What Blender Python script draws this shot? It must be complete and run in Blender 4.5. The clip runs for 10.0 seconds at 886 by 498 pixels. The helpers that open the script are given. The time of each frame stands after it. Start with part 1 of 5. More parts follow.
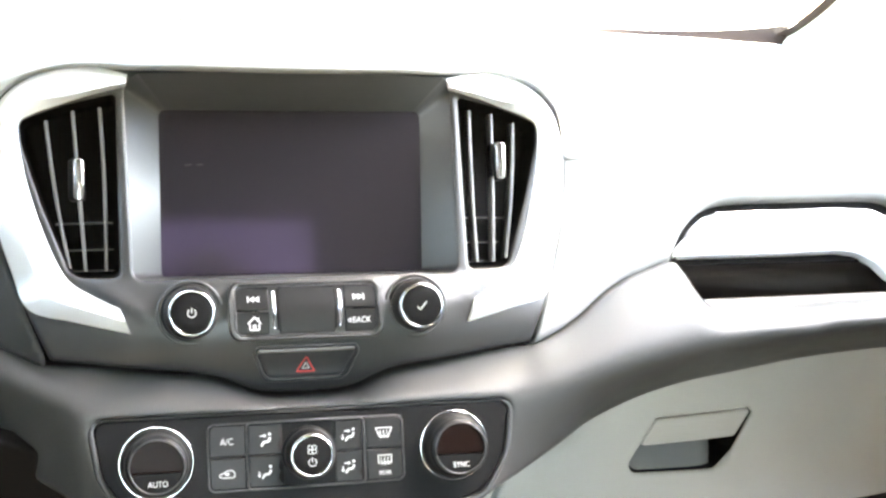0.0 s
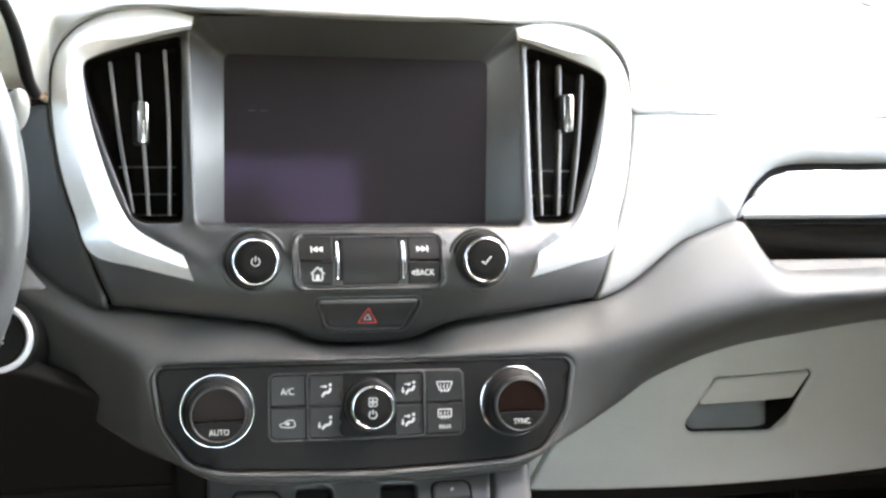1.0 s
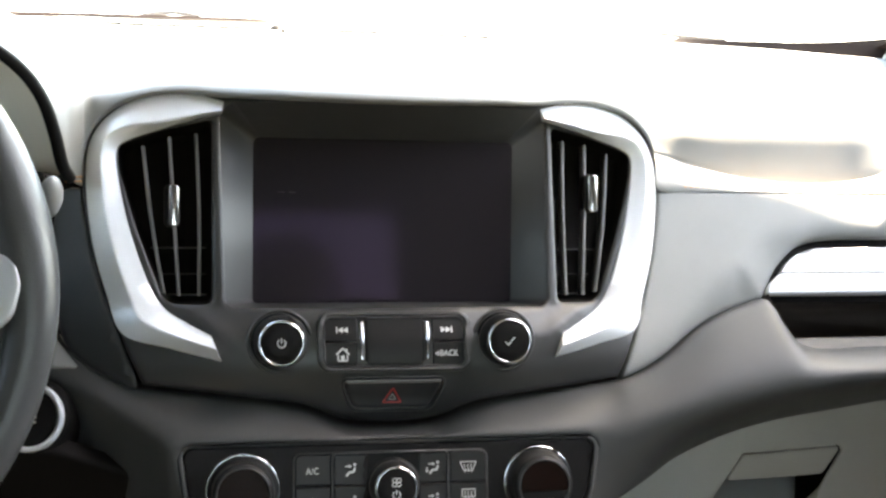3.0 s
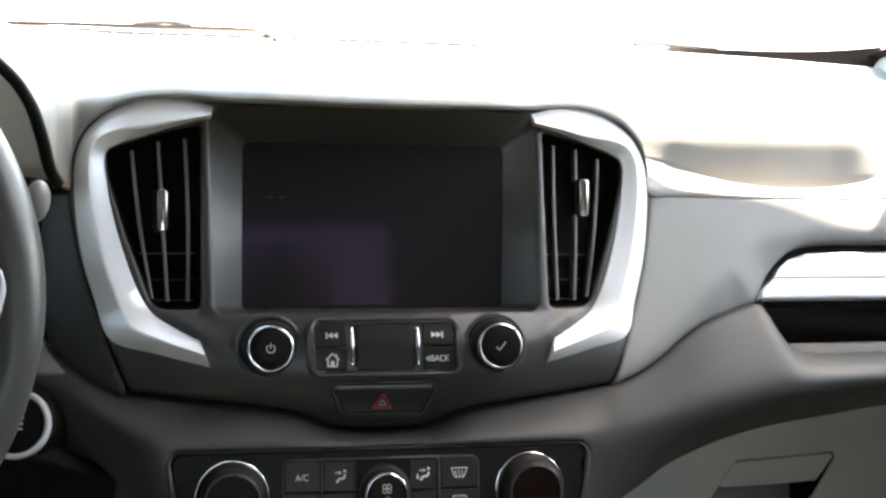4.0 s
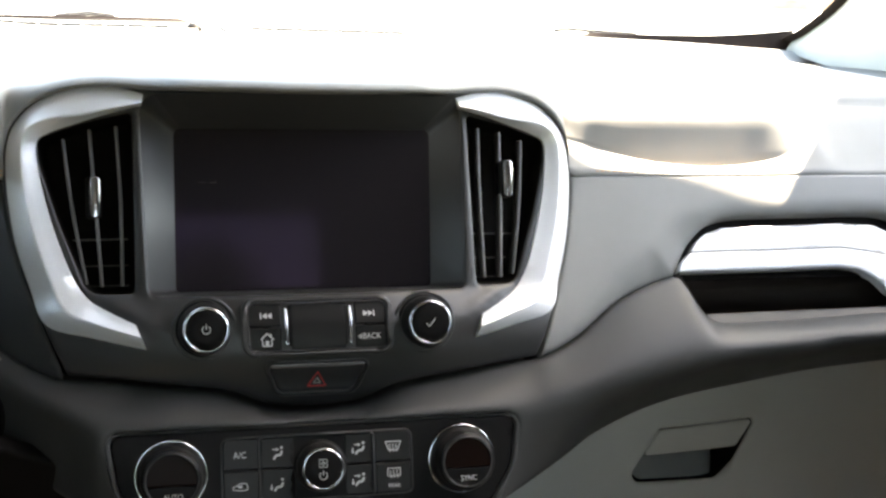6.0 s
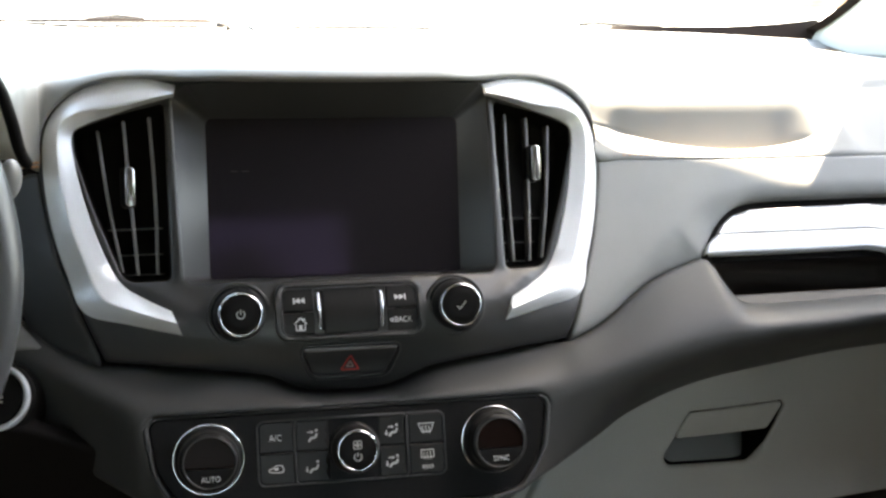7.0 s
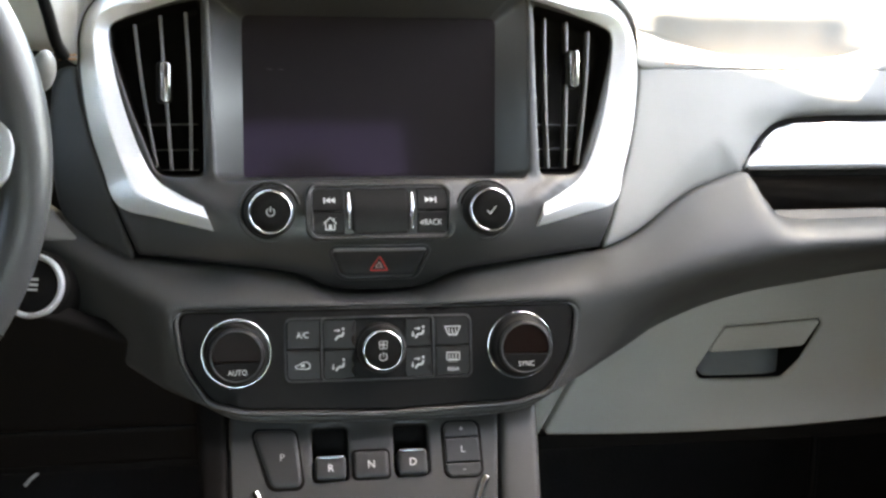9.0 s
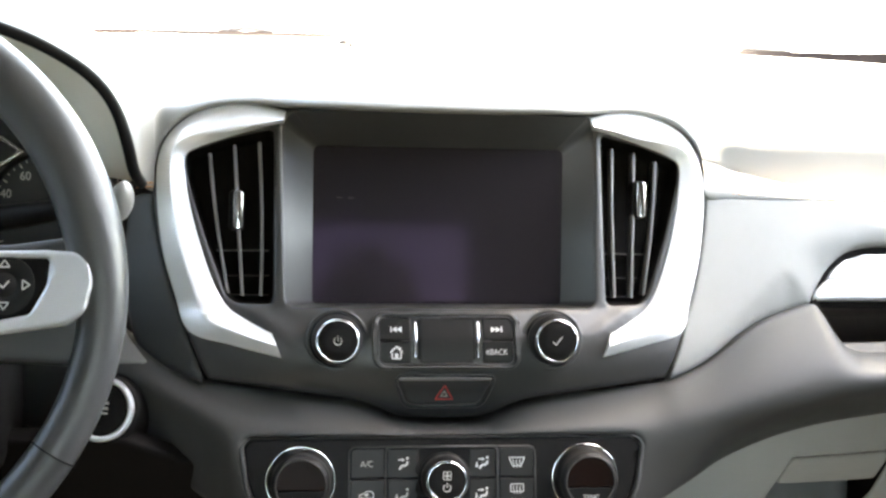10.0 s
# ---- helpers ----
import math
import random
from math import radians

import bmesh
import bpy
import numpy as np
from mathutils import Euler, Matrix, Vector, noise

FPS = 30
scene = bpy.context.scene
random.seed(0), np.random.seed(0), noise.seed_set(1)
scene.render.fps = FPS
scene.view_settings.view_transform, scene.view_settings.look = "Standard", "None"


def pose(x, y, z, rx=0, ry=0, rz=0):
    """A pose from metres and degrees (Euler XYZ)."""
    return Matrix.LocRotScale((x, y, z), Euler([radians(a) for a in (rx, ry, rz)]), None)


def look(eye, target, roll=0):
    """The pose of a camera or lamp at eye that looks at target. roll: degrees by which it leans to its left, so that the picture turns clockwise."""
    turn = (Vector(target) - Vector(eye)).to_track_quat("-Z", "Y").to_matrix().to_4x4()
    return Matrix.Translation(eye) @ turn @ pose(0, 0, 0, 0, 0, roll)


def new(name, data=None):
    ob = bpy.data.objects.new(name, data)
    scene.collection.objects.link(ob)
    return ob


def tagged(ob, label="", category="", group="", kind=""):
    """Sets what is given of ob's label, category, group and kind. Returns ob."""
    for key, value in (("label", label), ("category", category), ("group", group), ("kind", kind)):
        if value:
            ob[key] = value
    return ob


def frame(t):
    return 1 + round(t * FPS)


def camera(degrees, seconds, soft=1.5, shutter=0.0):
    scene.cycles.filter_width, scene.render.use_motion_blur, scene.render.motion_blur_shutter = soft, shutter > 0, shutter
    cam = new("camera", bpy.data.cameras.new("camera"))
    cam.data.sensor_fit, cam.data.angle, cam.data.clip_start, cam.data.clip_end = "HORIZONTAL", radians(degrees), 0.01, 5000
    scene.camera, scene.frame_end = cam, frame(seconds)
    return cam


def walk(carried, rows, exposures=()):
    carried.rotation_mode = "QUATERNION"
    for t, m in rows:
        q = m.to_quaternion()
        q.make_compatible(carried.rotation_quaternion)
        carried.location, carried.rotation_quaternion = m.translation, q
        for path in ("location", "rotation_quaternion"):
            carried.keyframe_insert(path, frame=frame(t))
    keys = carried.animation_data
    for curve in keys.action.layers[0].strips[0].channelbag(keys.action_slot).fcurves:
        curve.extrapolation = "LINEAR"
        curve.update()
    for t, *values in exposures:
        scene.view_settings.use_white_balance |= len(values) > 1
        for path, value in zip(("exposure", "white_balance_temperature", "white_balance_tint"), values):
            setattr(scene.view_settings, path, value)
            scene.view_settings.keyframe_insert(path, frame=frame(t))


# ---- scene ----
import mathutils

cam = camera(39.6, 10.0, soft=2.6)
PATH = [
    (0.0, (-0.1151, -0.8328, 1.1545), (0.1345, 0.1000, 0.9349), 2.15),
    (0.5, (-0.1230, -0.8253, 1.1482), (0.1121, 0.1000, 0.8981), 3.29),
    (1.0, (-0.1314, -0.8142, 1.1605), (0.0872, 0.1000, 0.8950), 3.38),
    (1.5, (-0.1168, -0.8194, 1.1678), (0.0702, 0.1000, 0.9341), 3.07),
    (2.0, (-0.1141, -0.8236, 1.1777), (0.0653, 0.1000, 0.9485), 2.88),
    (2.5, (-0.1222, -0.8224, 1.1768), (0.0642, 0.1000, 0.9527), 3.64),
    (2.7, (-0.1221, -0.8199, 1.1881), (0.0592, 0.1000, 0.9557), 2.96),
    (3.8, (-0.1175, -0.8219, 1.1777), (0.0685, 0.1000, 0.9595), 2.89),
    (4.0, (-0.1175, -0.8176, 1.1790), (0.0686, 0.1000, 0.9613), 2.84),
    (4.5, (-0.1166, -0.8169, 1.1813), (0.0656, 0.1000, 0.9618), 2.63),
    (5.0, (-0.1184, -0.8171, 1.1792), (0.0619, 0.1000, 0.9628), 2.40),
    (5.5, (-0.1143, -0.8279, 1.1790), (0.0827, 0.1000, 0.9567), 2.79),
    (5.7, (-0.1166, -0.8360, 1.1813), (0.1274, 0.1000, 0.9499), 2.83),
    (6.8, (-0.1372, -0.8505, 1.1644), (0.1076, 0.1000, 0.9335), 1.49),
    (7.0, (-0.1269, -0.8560, 1.1657), (0.1032, 0.1000, 0.9356), 1.16),
    (7.2, (-0.1312, -0.8590, 1.1503), (0.0585, 0.1000, 0.9374), 0.06),
    (7.5, (-0.1304, -0.8515, 1.1672), (0.0179, 0.1000, 0.9294), 1.06),
    (8.0, (-0.1297, -0.8537, 1.1653), (0.0169, 0.1000, 0.9248), 1.16),
    (8.3, (-0.1193, -0.8533, 1.1773), (0.0283, 0.1000, 0.9319), 2.06),
    (8.5, (-0.1110, -0.8563, 1.1724), (0.0805, 0.1000, 0.8901), 2.32),
    (8.7, (-0.1064, -0.8624, 1.1653), (0.0891, 0.1000, 0.8798), 1.20),
    (9.0, (-0.1024, -0.8601, 1.1601), (0.0744, 0.1000, 0.8553), 2.17),
    (9.2, (-0.0979, -0.8600, 1.1718), (0.0380, 0.1000, 0.8783), 1.44),
    (9.5, (-0.0979, -0.8486, 1.1912), (0.0209, 0.1000, 0.9551), 1.99),
    (10.0, (-0.1079, -0.8566, 1.1867), (0.0167, 0.1000, 0.9601), 2.26),
]
EXPOSURE = [(0.0, 2.36), (0.5, 2.03), (1.0, 1.73), (1.5, 1.43), (2.0, 1.18), (2.7, 0.7), (4.0, 0.0), (5.0, -0.06), (5.7, -0.12), (7.0, -0.02), (7.5, 0.28), (8.0, 0.55), (9.0, 0.78), (9.5, 1.1), (10.0, 1.0)]
BASE_EXPOSURE = 4.75
walk(cam, [(t, look(eye, target, roll)) for t, eye, target, roll in PATH], [(t, BASE_EXPOSURE + e, 9300, 10) for t, e in EXPOSURE])

# ---- light: high sun ahead to the right, clear sky ----
SUN = Vector((0.282, 0.094, 0.47)).normalized()
world = bpy.data.worlds.new("sky")
scene.world = world
world.use_nodes = True
wn = world.node_tree.nodes
sky = wn.new("ShaderNodeTexSky")
sky.sky_type = "NISHITA"
sky.sun_disc = False
sky.sun_elevation = math.asin(SUN.z)
sky.sun_rotation = math.atan2(SUN.x, SUN.y)
world.node_tree.links.new(sky.outputs[0], wn["Background"].inputs[0])
wn["Background"].inputs[1].default_value = 0.15
sun = new("sun", bpy.data.lights.new("sun", "SUN"))
sun.data.energy, sun.data.angle, sun.data.color = 4.0, radians(0.6), (1.0, 0.985, 0.965)
sun.matrix_world = look(SUN * 20, (0, 0, 0))


# ---- materials ----
def material(name, color, rough=0.5, metal=0.0, grain=0.0, scale=900.0, vary=0.12, blotch=9.0, coat=0.0, spec=0.5, coords="Object"):
    """Principled surface with fine grain in the relief and a slow unevenness in tone and gloss."""
    m = bpy.data.materials.new(name)
    m.use_nodes = True
    nt = m.node_tree
    b = nt.nodes["Principled BSDF"]
    b.inputs["Metallic"].default_value = metal
    b.inputs["Specular IOR Level"].default_value = spec
    b.inputs["Coat Weight"].default_value = coat
    tc = nt.nodes.new("ShaderNodeTexCoord")
    n1 = nt.nodes.new("ShaderNodeTexNoise")
    n1.inputs["Scale"].default_value = blotch
    n1.inputs["Detail"].default_value = 6
    nt.links.new(tc.outputs[coords], n1.inputs["Vector"])
    ramp = nt.nodes.new("ShaderNodeValToRGB")
    lo, hi = 1 - vary, 1 + vary
    ramp.color_ramp.elements[0].position, ramp.color_ramp.elements[1].position = 0.3, 0.7
    ramp.color_ramp.elements[0].color = (*[c * lo for c in color], 1)
    ramp.color_ramp.elements[1].color = (*[min(1, c * hi) for c in color], 1)
    nt.links.new(n1.outputs["Fac"], ramp.inputs[0])
    nt.links.new(ramp.outputs[0], b.inputs["Base Color"])
    mr = nt.nodes.new("ShaderNodeMapRange")
    mr.inputs["To Min"].default_value, mr.inputs["To Max"].default_value = max(0.02, rough - 0.06), min(1, rough + 0.06)
    n3 = nt.nodes.new("ShaderNodeTexNoise")
    n3.inputs["Scale"].default_value = blotch * 6
    nt.links.new(tc.outputs[coords], n3.inputs["Vector"])
    nt.links.new(n3.outputs["Fac"], mr.inputs["Value"])
    nt.links.new(mr.outputs[0], b.inputs["Roughness"])
    if grain:
        n2 = nt.nodes.new("ShaderNodeTexVoronoi")
        n2.inputs["Scale"].default_value = scale
        nt.links.new(tc.outputs[coords], n2.inputs["Vector"])
        bump = nt.nodes.new("ShaderNodeBump")
        bump.inputs["Strength"].default_value = grain
        bump.inputs["Distance"].default_value = 0.0004
        nt.links.new(n2.outputs["Distance"], bump.inputs["Height"])
        nt.links.new(bump.outputs[0], b.inputs["Normal"])
    return m


PAD = material("soft_grey_dash_vinyl", (0.215, 0.212, 0.204), 0.55, grain=0.2, scale=1400)
PAD_DARK = material("charcoal_dash_vinyl", (0.05, 0.05, 0.0488), 0.46, grain=0.2, scale=1400, spec=0.28)
HOUSING = material("charcoal_moulded_plastic", (0.035, 0.0345, 0.0341), 0.41, grain=0.15, scale=1500, spec=0.5)
PANEL = material("black_button_plastic", (0.0095, 0.009, 0.0088), 0.48, grain=0.1, scale=1800, spec=0.06)
BUTTON = material("black_satin_button", (0.0155, 0.015, 0.0148), 0.4, spec=0.13)
SILVER = material("satin_silver_paint", (0.8, 0.81, 0.825), 0.36, metal=0.3, vary=0.05)
SATIN = material("satin_grey_metal_paint", (0.68, 0.7, 0.73), 0.38, metal=0.35, vary=0.05)
CHROME = material("polished_chrome", (0.58, 0.59, 0.61), 0.12, metal=1.0, vary=0.03)
# near-black; on the knee panel and left console flank it stands for shade
VOID = material("near_black_plastic", (0.0075, 0.0064, 0.006), 0.65, spec=0.08)
SLAT = material("dark_vane_plastic", (0.16, 0.155, 0.15), 0.35)
GREIGE = material("light_grey_moulded_plastic", (0.365, 0.35, 0.313), 0.5, grain=0.3, scale=800, vary=0.06)
PILLAR = material("light_grey_pillar_cloth", (0.24, 0.25, 0.245), 0.8, grain=0.3, scale=900, vary=0.05)
LEATHER = material("dark_wheel_leather", (0.048, 0.05, 0.052), 0.36, grain=0.2, scale=1200)
LINING = material("pale_moulded_lining", (0.6, 0.57, 0.5), 0.6, grain=0.2, scale=900, vary=0.05)
WHITE = material("white_print", (0.55, 0.55, 0.54), 0.6, vary=0.03)
RED = material("red_print", (0.85, 0.06, 0.055), 0.5)
TAN = material("tan_thread", (0.42, 0.22, 0.1), 0.8)
SMOKED = material("smoked_amber_lens", (0.0085, 0.004, 0.003), 0.3, spec=0.04)
CARPET = material("black_carpet", (0.0145, 0.0112, 0.0105), 0.95, grain=0.6, scale=400)
LINER = material("dark_headliner_cloth", (0.06, 0.059, 0.058), 0.9, grain=0.3, scale=500)
SEAT = material("dark_grey_seat_cloth", (0.022, 0.0215, 0.021), 0.85, grain=0.4, scale=700)
BARK = material("grey_brown_bark", (0.12, 0.09, 0.065), 0.9, grain=0.5, scale=60, blotch=4.0)
LEAF = material("green_leaves", (0.05, 0.085, 0.03), 0.6, blotch=2.0, vary=0.4)
SLOT = material("dark_slot_plastic", (0.011, 0.011, 0.0115), 0.6, spec=0.15)
TRAY = material("brown_black_tray_plastic", (0.04, 0.029, 0.026), 0.6, grain=0.2, scale=900)
FRIT = material("black_glass_border", (0.007, 0.0045, 0.004), 0.5, spec=0.1)
RUBBER = material("black_wiper_rubber", (0.022, 0.023, 0.025), 0.6)
CONCRETE = material("pale_concrete", (0.38, 0.372, 0.36), 0.9, blotch=0.4, vary=0.1)
BRICK = material("orange_red_brick", (0.34, 0.2, 0.125), 0.9, blotch=3.0, vary=0.2)
KEY = material("charcoal_satin_key", (0.032, 0.032, 0.033), 0.32, spec=0.5)
GAUGE = material("black_gauge_face", (0.014, 0.014, 0.015), 0.35)

# display glass: near-black with a faint violet coating
SCREEN = material("black_display_glass", (0.0192, 0.0162, 0.0175), 0.06, vary=0.02)
_b = SCREEN.node_tree.nodes["Principled BSDF"]
_b.inputs["Specular Tint"].default_value = (0.12, 0.07, 0.145, 1)
_b.inputs["Specular IOR Level"].default_value = 0.12

# brushed aluminium: fine lines along the dash
BRUSHED = material("brushed_aluminium", (0.56, 0.555, 0.54), 0.45, metal=0.9, vary=0.03)
_nt = BRUSHED.node_tree
_tc, _mp, _no = _nt.nodes.new("ShaderNodeTexCoord"), _nt.nodes.new("ShaderNodeMapping"), _nt.nodes.new("ShaderNodeTexNoise")
_mp.inputs["Scale"].default_value = (6, 500, 900)
_no.inputs["Scale"].default_value = 1.0
_bu = _nt.nodes.new("ShaderNodeBump")
_bu.inputs["Strength"].default_value, _bu.inputs["Distance"].default_value = 0.5, 0.0004
_nt.links.new(_tc.outputs["Object"], _mp.inputs[0])
_nt.links.new(_mp.outputs[0], _no.inputs["Vector"])
_nt.links.new(_no.outputs["Fac"], _bu.inputs["Height"])
_nt.links.new(_bu.outputs[0], _nt.nodes["Principled BSDF"].inputs["Normal"])

GLASS = bpy.data.materials.new("window_glass")
GLASS.use_nodes = True
_n, _l = GLASS.node_tree.nodes, GLASS.node_tree.links
_tr, _gl, _mx = _n.new("ShaderNodeBsdfTransparent"), _n.new("ShaderNodeBsdfGlossy"), _n.new("ShaderNodeMixShader")
_tr.inputs[0].default_value, _gl.inputs["Roughness"].default_value, _mx.inputs[0].default_value = (0.93, 0.96, 0.95, 1), 0.02, 0.03
_l.new(_tr.outputs[0], _mx.inputs[1])
_l.new(_gl.outputs[0], _mx.inputs[2])
_l.new(_mx.outputs[0], _n["Material Output"].inputs[0])


# ---- building helpers (millimetres in a frame u right, v up, w out) ----
def frame_at(origin, lean, yaw=0.0, roll=0.0):
    """Function from mm (u, v, w) to world; the face leans back by lean degrees."""
    m = Matrix.Translation(origin) @ pose(0, 0, 0, 0, 0, yaw) @ pose(0, 0, 0, 90 - lean, 0, 0) @ pose(0, 0, 0, 0, 0, roll)
    return lambda u, v, w=0.0: m @ Vector((u / 1000, v / 1000, w / 1000))


D = frame_at((0, 0, 1.0), 15)


def FACE(u, v):
    """Height of the centre stack's face over the plane of the display."""
    return 27 - 0.16 * v + 0.30 * min(20.0, max(0.0, -57 - v)) - 0.0008 * u * u - 0.014 * max(0.0, -84 - v) ** 2


def part(name, bm, mat, parent=None, label="", smooth=True):
    bmesh.ops.recalc_face_normals(bm, faces=bm.faces)
    me = bpy.data.meshes.new(name)
    bm.to_mesh(me)
    bm.free()
    if smooth:
        for p in me.polygons:
            p.use_smooth = True
    me.materials.append(mat)
    ob = new(name, me)
    if parent:
        ob.parent = parent
    if label:
        ob["label"] = label
    return ob


def thing(name, label, category, group="", kind="", at=(0, 0, 0)):
    ob = new(name)
    ob.empty_display_size = 0.05
    return tagged(ob, label, category, group, kind)


def sharpen(ob, angle=35):
    """Marks edges over the angle as sharp, so that flats stay flat under smooth shading."""
    bm = bmesh.new()
    bm.from_mesh(ob.data)
    for e in bm.edges:
        if len(e.link_faces) == 2 and e.calc_face_angle(0) > radians(angle):
            e.smooth = False
    bm.to_mesh(ob.data)
    bm.free()
    return ob


def spline(pts, n, closed=False):
    """n points a stretch, Catmull-Rom (centripetal enough for even points), any dimension."""
    p = np.array(pts, float)
    k = len(p)
    out = []
    for i in range(k if closed else k - 1):
        a, b, c, d = (p[(i + j) % k] if closed else p[min(max(i + j, 0), k - 1)] for j in (-1, 0, 1, 2))
        for s in np.arange(n) / n:
            out.append(0.5 * (2 * b + (c - a) * s + (2 * a - 5 * b + 4 * c - d) * s * s + (3 * b - a - 3 * c + d) * s ** 3))
    if not closed:
        out.append(p[-1])
    return np.array(out)


def rounded(pts, r, n=5):
    """A polygon with rounded corners; r one radius or one a corner."""
    p = [Vector(q) for q in pts]
    rs = r if isinstance(r, (list, tuple)) else [r] * len(p)
    out = []
    for i, q in enumerate(p):
        a, b = (p[i - 1] - q), (p[(i + 1) % len(p)] - q)
        la, lb = a.length, b.length
        a, b = a / la, b / lb
        half = a.angle(b) / 2
        t = min(rs[i] / math.tan(half), la * 0.49, lb * 0.49)
        rr = t * math.tan(half)
        c = q + (a + b).normalized() * (rr / math.sin(half))
        s, e = q + a * t - c, q + b * t - c
        for k in range(n + 1):
            v = s.lerp(e, k / n)
            out.append(tuple(c + v.normalized() * rr))
    return out


def rrect(u, v, w, h, r, n=5):
    return rounded([(u - w / 2, v - h / 2), (u + w / 2, v - h / 2), (u + w / 2, v + h / 2), (u - w / 2, v + h / 2)], r, n)


def circle(u, v, r, n=40):
    return [(u + r * math.cos(a * math.tau / n), v + r * math.sin(a * math.tau / n)) for a in range(n)]


def densify(pts, step):
    out = []
    for i in range(len(pts)):
        a, b = np.array(pts[i], float), np.array(pts[(i + 1) % len(pts)], float)
        k = max(1, int(np.linalg.norm(b - a) / step))
        out += [a + (b - a) * j / k for j in range(k)]
    return np.array(out)


def area2(p):
    q = np.roll(p, -1, 0)
    return (p[:, 0] * q[:, 1] - q[:, 0] * p[:, 1]).sum()


def inside(pts, poly):
    x, y = pts[:, 0][:, None], pts[:, 1][:, None]
    a, b = poly, np.roll(poly, -1, 0)
    hit = ((a[:, 1] > y) != (b[:, 1] > y)) & (x < (b[:, 0] - a[:, 0]) * (y - a[:, 1]) / (b[:, 1] - a[:, 1] + 1e-12) + a[:, 0])
    return hit.sum(1) % 2 == 1


def plate(outer, xf, surf=0.0, thick=6.0, r=1.5, step=5.0, holes=(), back=False, bm=None):
    """A plate with rounded rims over a height surf(u, v), with holes through it. thick: depth of its rims, or one depth a loop."""
    h = surf if callable(surf) else (lambda u, v: surf)
    loops = []
    for k, lp in enumerate([outer, *holes]):
        p = densify(lp, step)
        if (area2(p) > 0) != (k == 0):
            p = p[::-1]
        loops.append(p)
    depth = thick if isinstance(thick, (list, tuple)) else [thick] * len(loops)
    pts, drop, edges, start = [], [], [], []
    for p in loops:
        t = np.roll(p, -1, 0) - np.roll(p, 1, 0)
        t /= np.linalg.norm(t, axis=1)[:, None] + 1e-9
        nrm = np.stack([-t[:, 1], t[:, 0]], 1)
        s = len(pts)
        start.append(s)
        for f in (0.0, 0.3, 1.0, 1.8):
            d = f * r
            pts += list(p + nrm * d)
            drop += [r - math.sqrt(max(0.0, r * r - max(0.0, r - d) ** 2))] * len(p)
        edges += [(s + i, s + (i + 1) % len(p)) for i in range(len(p))]
    allb = np.concatenate(loops)
    lo, hi = allb.min(0), allb.max(0)
    gx, gy = np.meshgrid(np.arange(lo[0], hi[0], step), np.arange(lo[1], hi[1], step))
    g = np.stack([gx.ravel(), gy.ravel()], 1)
    ok = inside(g, loops[0])
    for p in loops[1:]:
        ok &= ~inside(g, p)
    g = g[ok]
    if len(g):
        near = np.min(((g[:, None] - allb[None]) ** 2).sum(-1), axis=1)
        g = g[near > (1.8 * r + 0.4 * step) ** 2]
        pts += list(g)
        drop += [0.0] * len(g)
    vc, _, faces, ov, _, _ = mathutils.geometry.delaunay_2d_cdt([Vector(p) for p in pts], edges, [], 0, 1e-6)
    dr = [max(drop[i] for i in o) if o else 0.0 for o in ov]
    P = np.array([tuple(v) for v in vc])
    cent = np.array([P[list(f)].mean(0) for f in faces])
    keep = inside(cent, loops[0])
    for p in loops[1:]:
        keep &= ~inside(cent, p)
    bm = bm or bmesh.new()
    vs = [bm.verts.new(xf(u, v, h(u, v) - d)) for (u, v), d in zip(P, dr)]
    for f, k in zip(faces, keep):
        if k:
            try:
                bm.faces.new([vs[i] for i in f])
            except ValueError:
                pass
    for p, dp in zip(loops, depth):
        ring = [xf(u, v, h(u, v) - r) for u, v in p]
        low = [xf(u, v, h(u, v) - r - dp) for u, v in p]
        a, b = [bm.verts.new(q) for q in ring], [bm.verts.new(q) for q in low]
        for i in range(len(a)):
            j = (i + 1) % len(a)
            bm.faces.new((a[i], a[j], b[j], b[i]))
        if back:
            bm.faces.new(b)
    bmesh.ops.remove_doubles(bm, verts=bm.verts, dist=1e-6)
    return bm


def grid(rows, close_u=False, close_v=False, bm=None):
    """A mesh over rows of points."""
    bm = bm or bmesh.new()
    vs = [[bm.verts.new(p) for p in row] for row in rows]
    for i in range(len(vs) - (0 if close_v else 1)):
        a, b = vs[i], vs[(i + 1) % len(vs)]
        for j in range(len(a) - (0 if close_u else 1)):
            k = (j + 1) % len(a)
            bm.faces.new((a[j], a[k], b[k], b[j]))
    return bm


def lathe(u, v, w0, profile, xf, n=48, bm=None, cap=True):
    """Turned about the axis out of the face at (u, v); profile of (radius, height)."""
    bm = bm or bmesh.new()
    rows = [[bm.verts.new(xf(u + r * math.cos(a * math.tau / n), v + r * math.sin(a * math.tau / n), w0 + h)) for a in range(n)] for r, h in profile]
    for a, b in zip(rows, rows[1:]):
        for i in range(n):
            j = (i + 1) % n
            bm.faces.new((a[i], a[j], b[j], b[i]))
    if cap:
        bm.faces.new(rows[-1])
    return bm


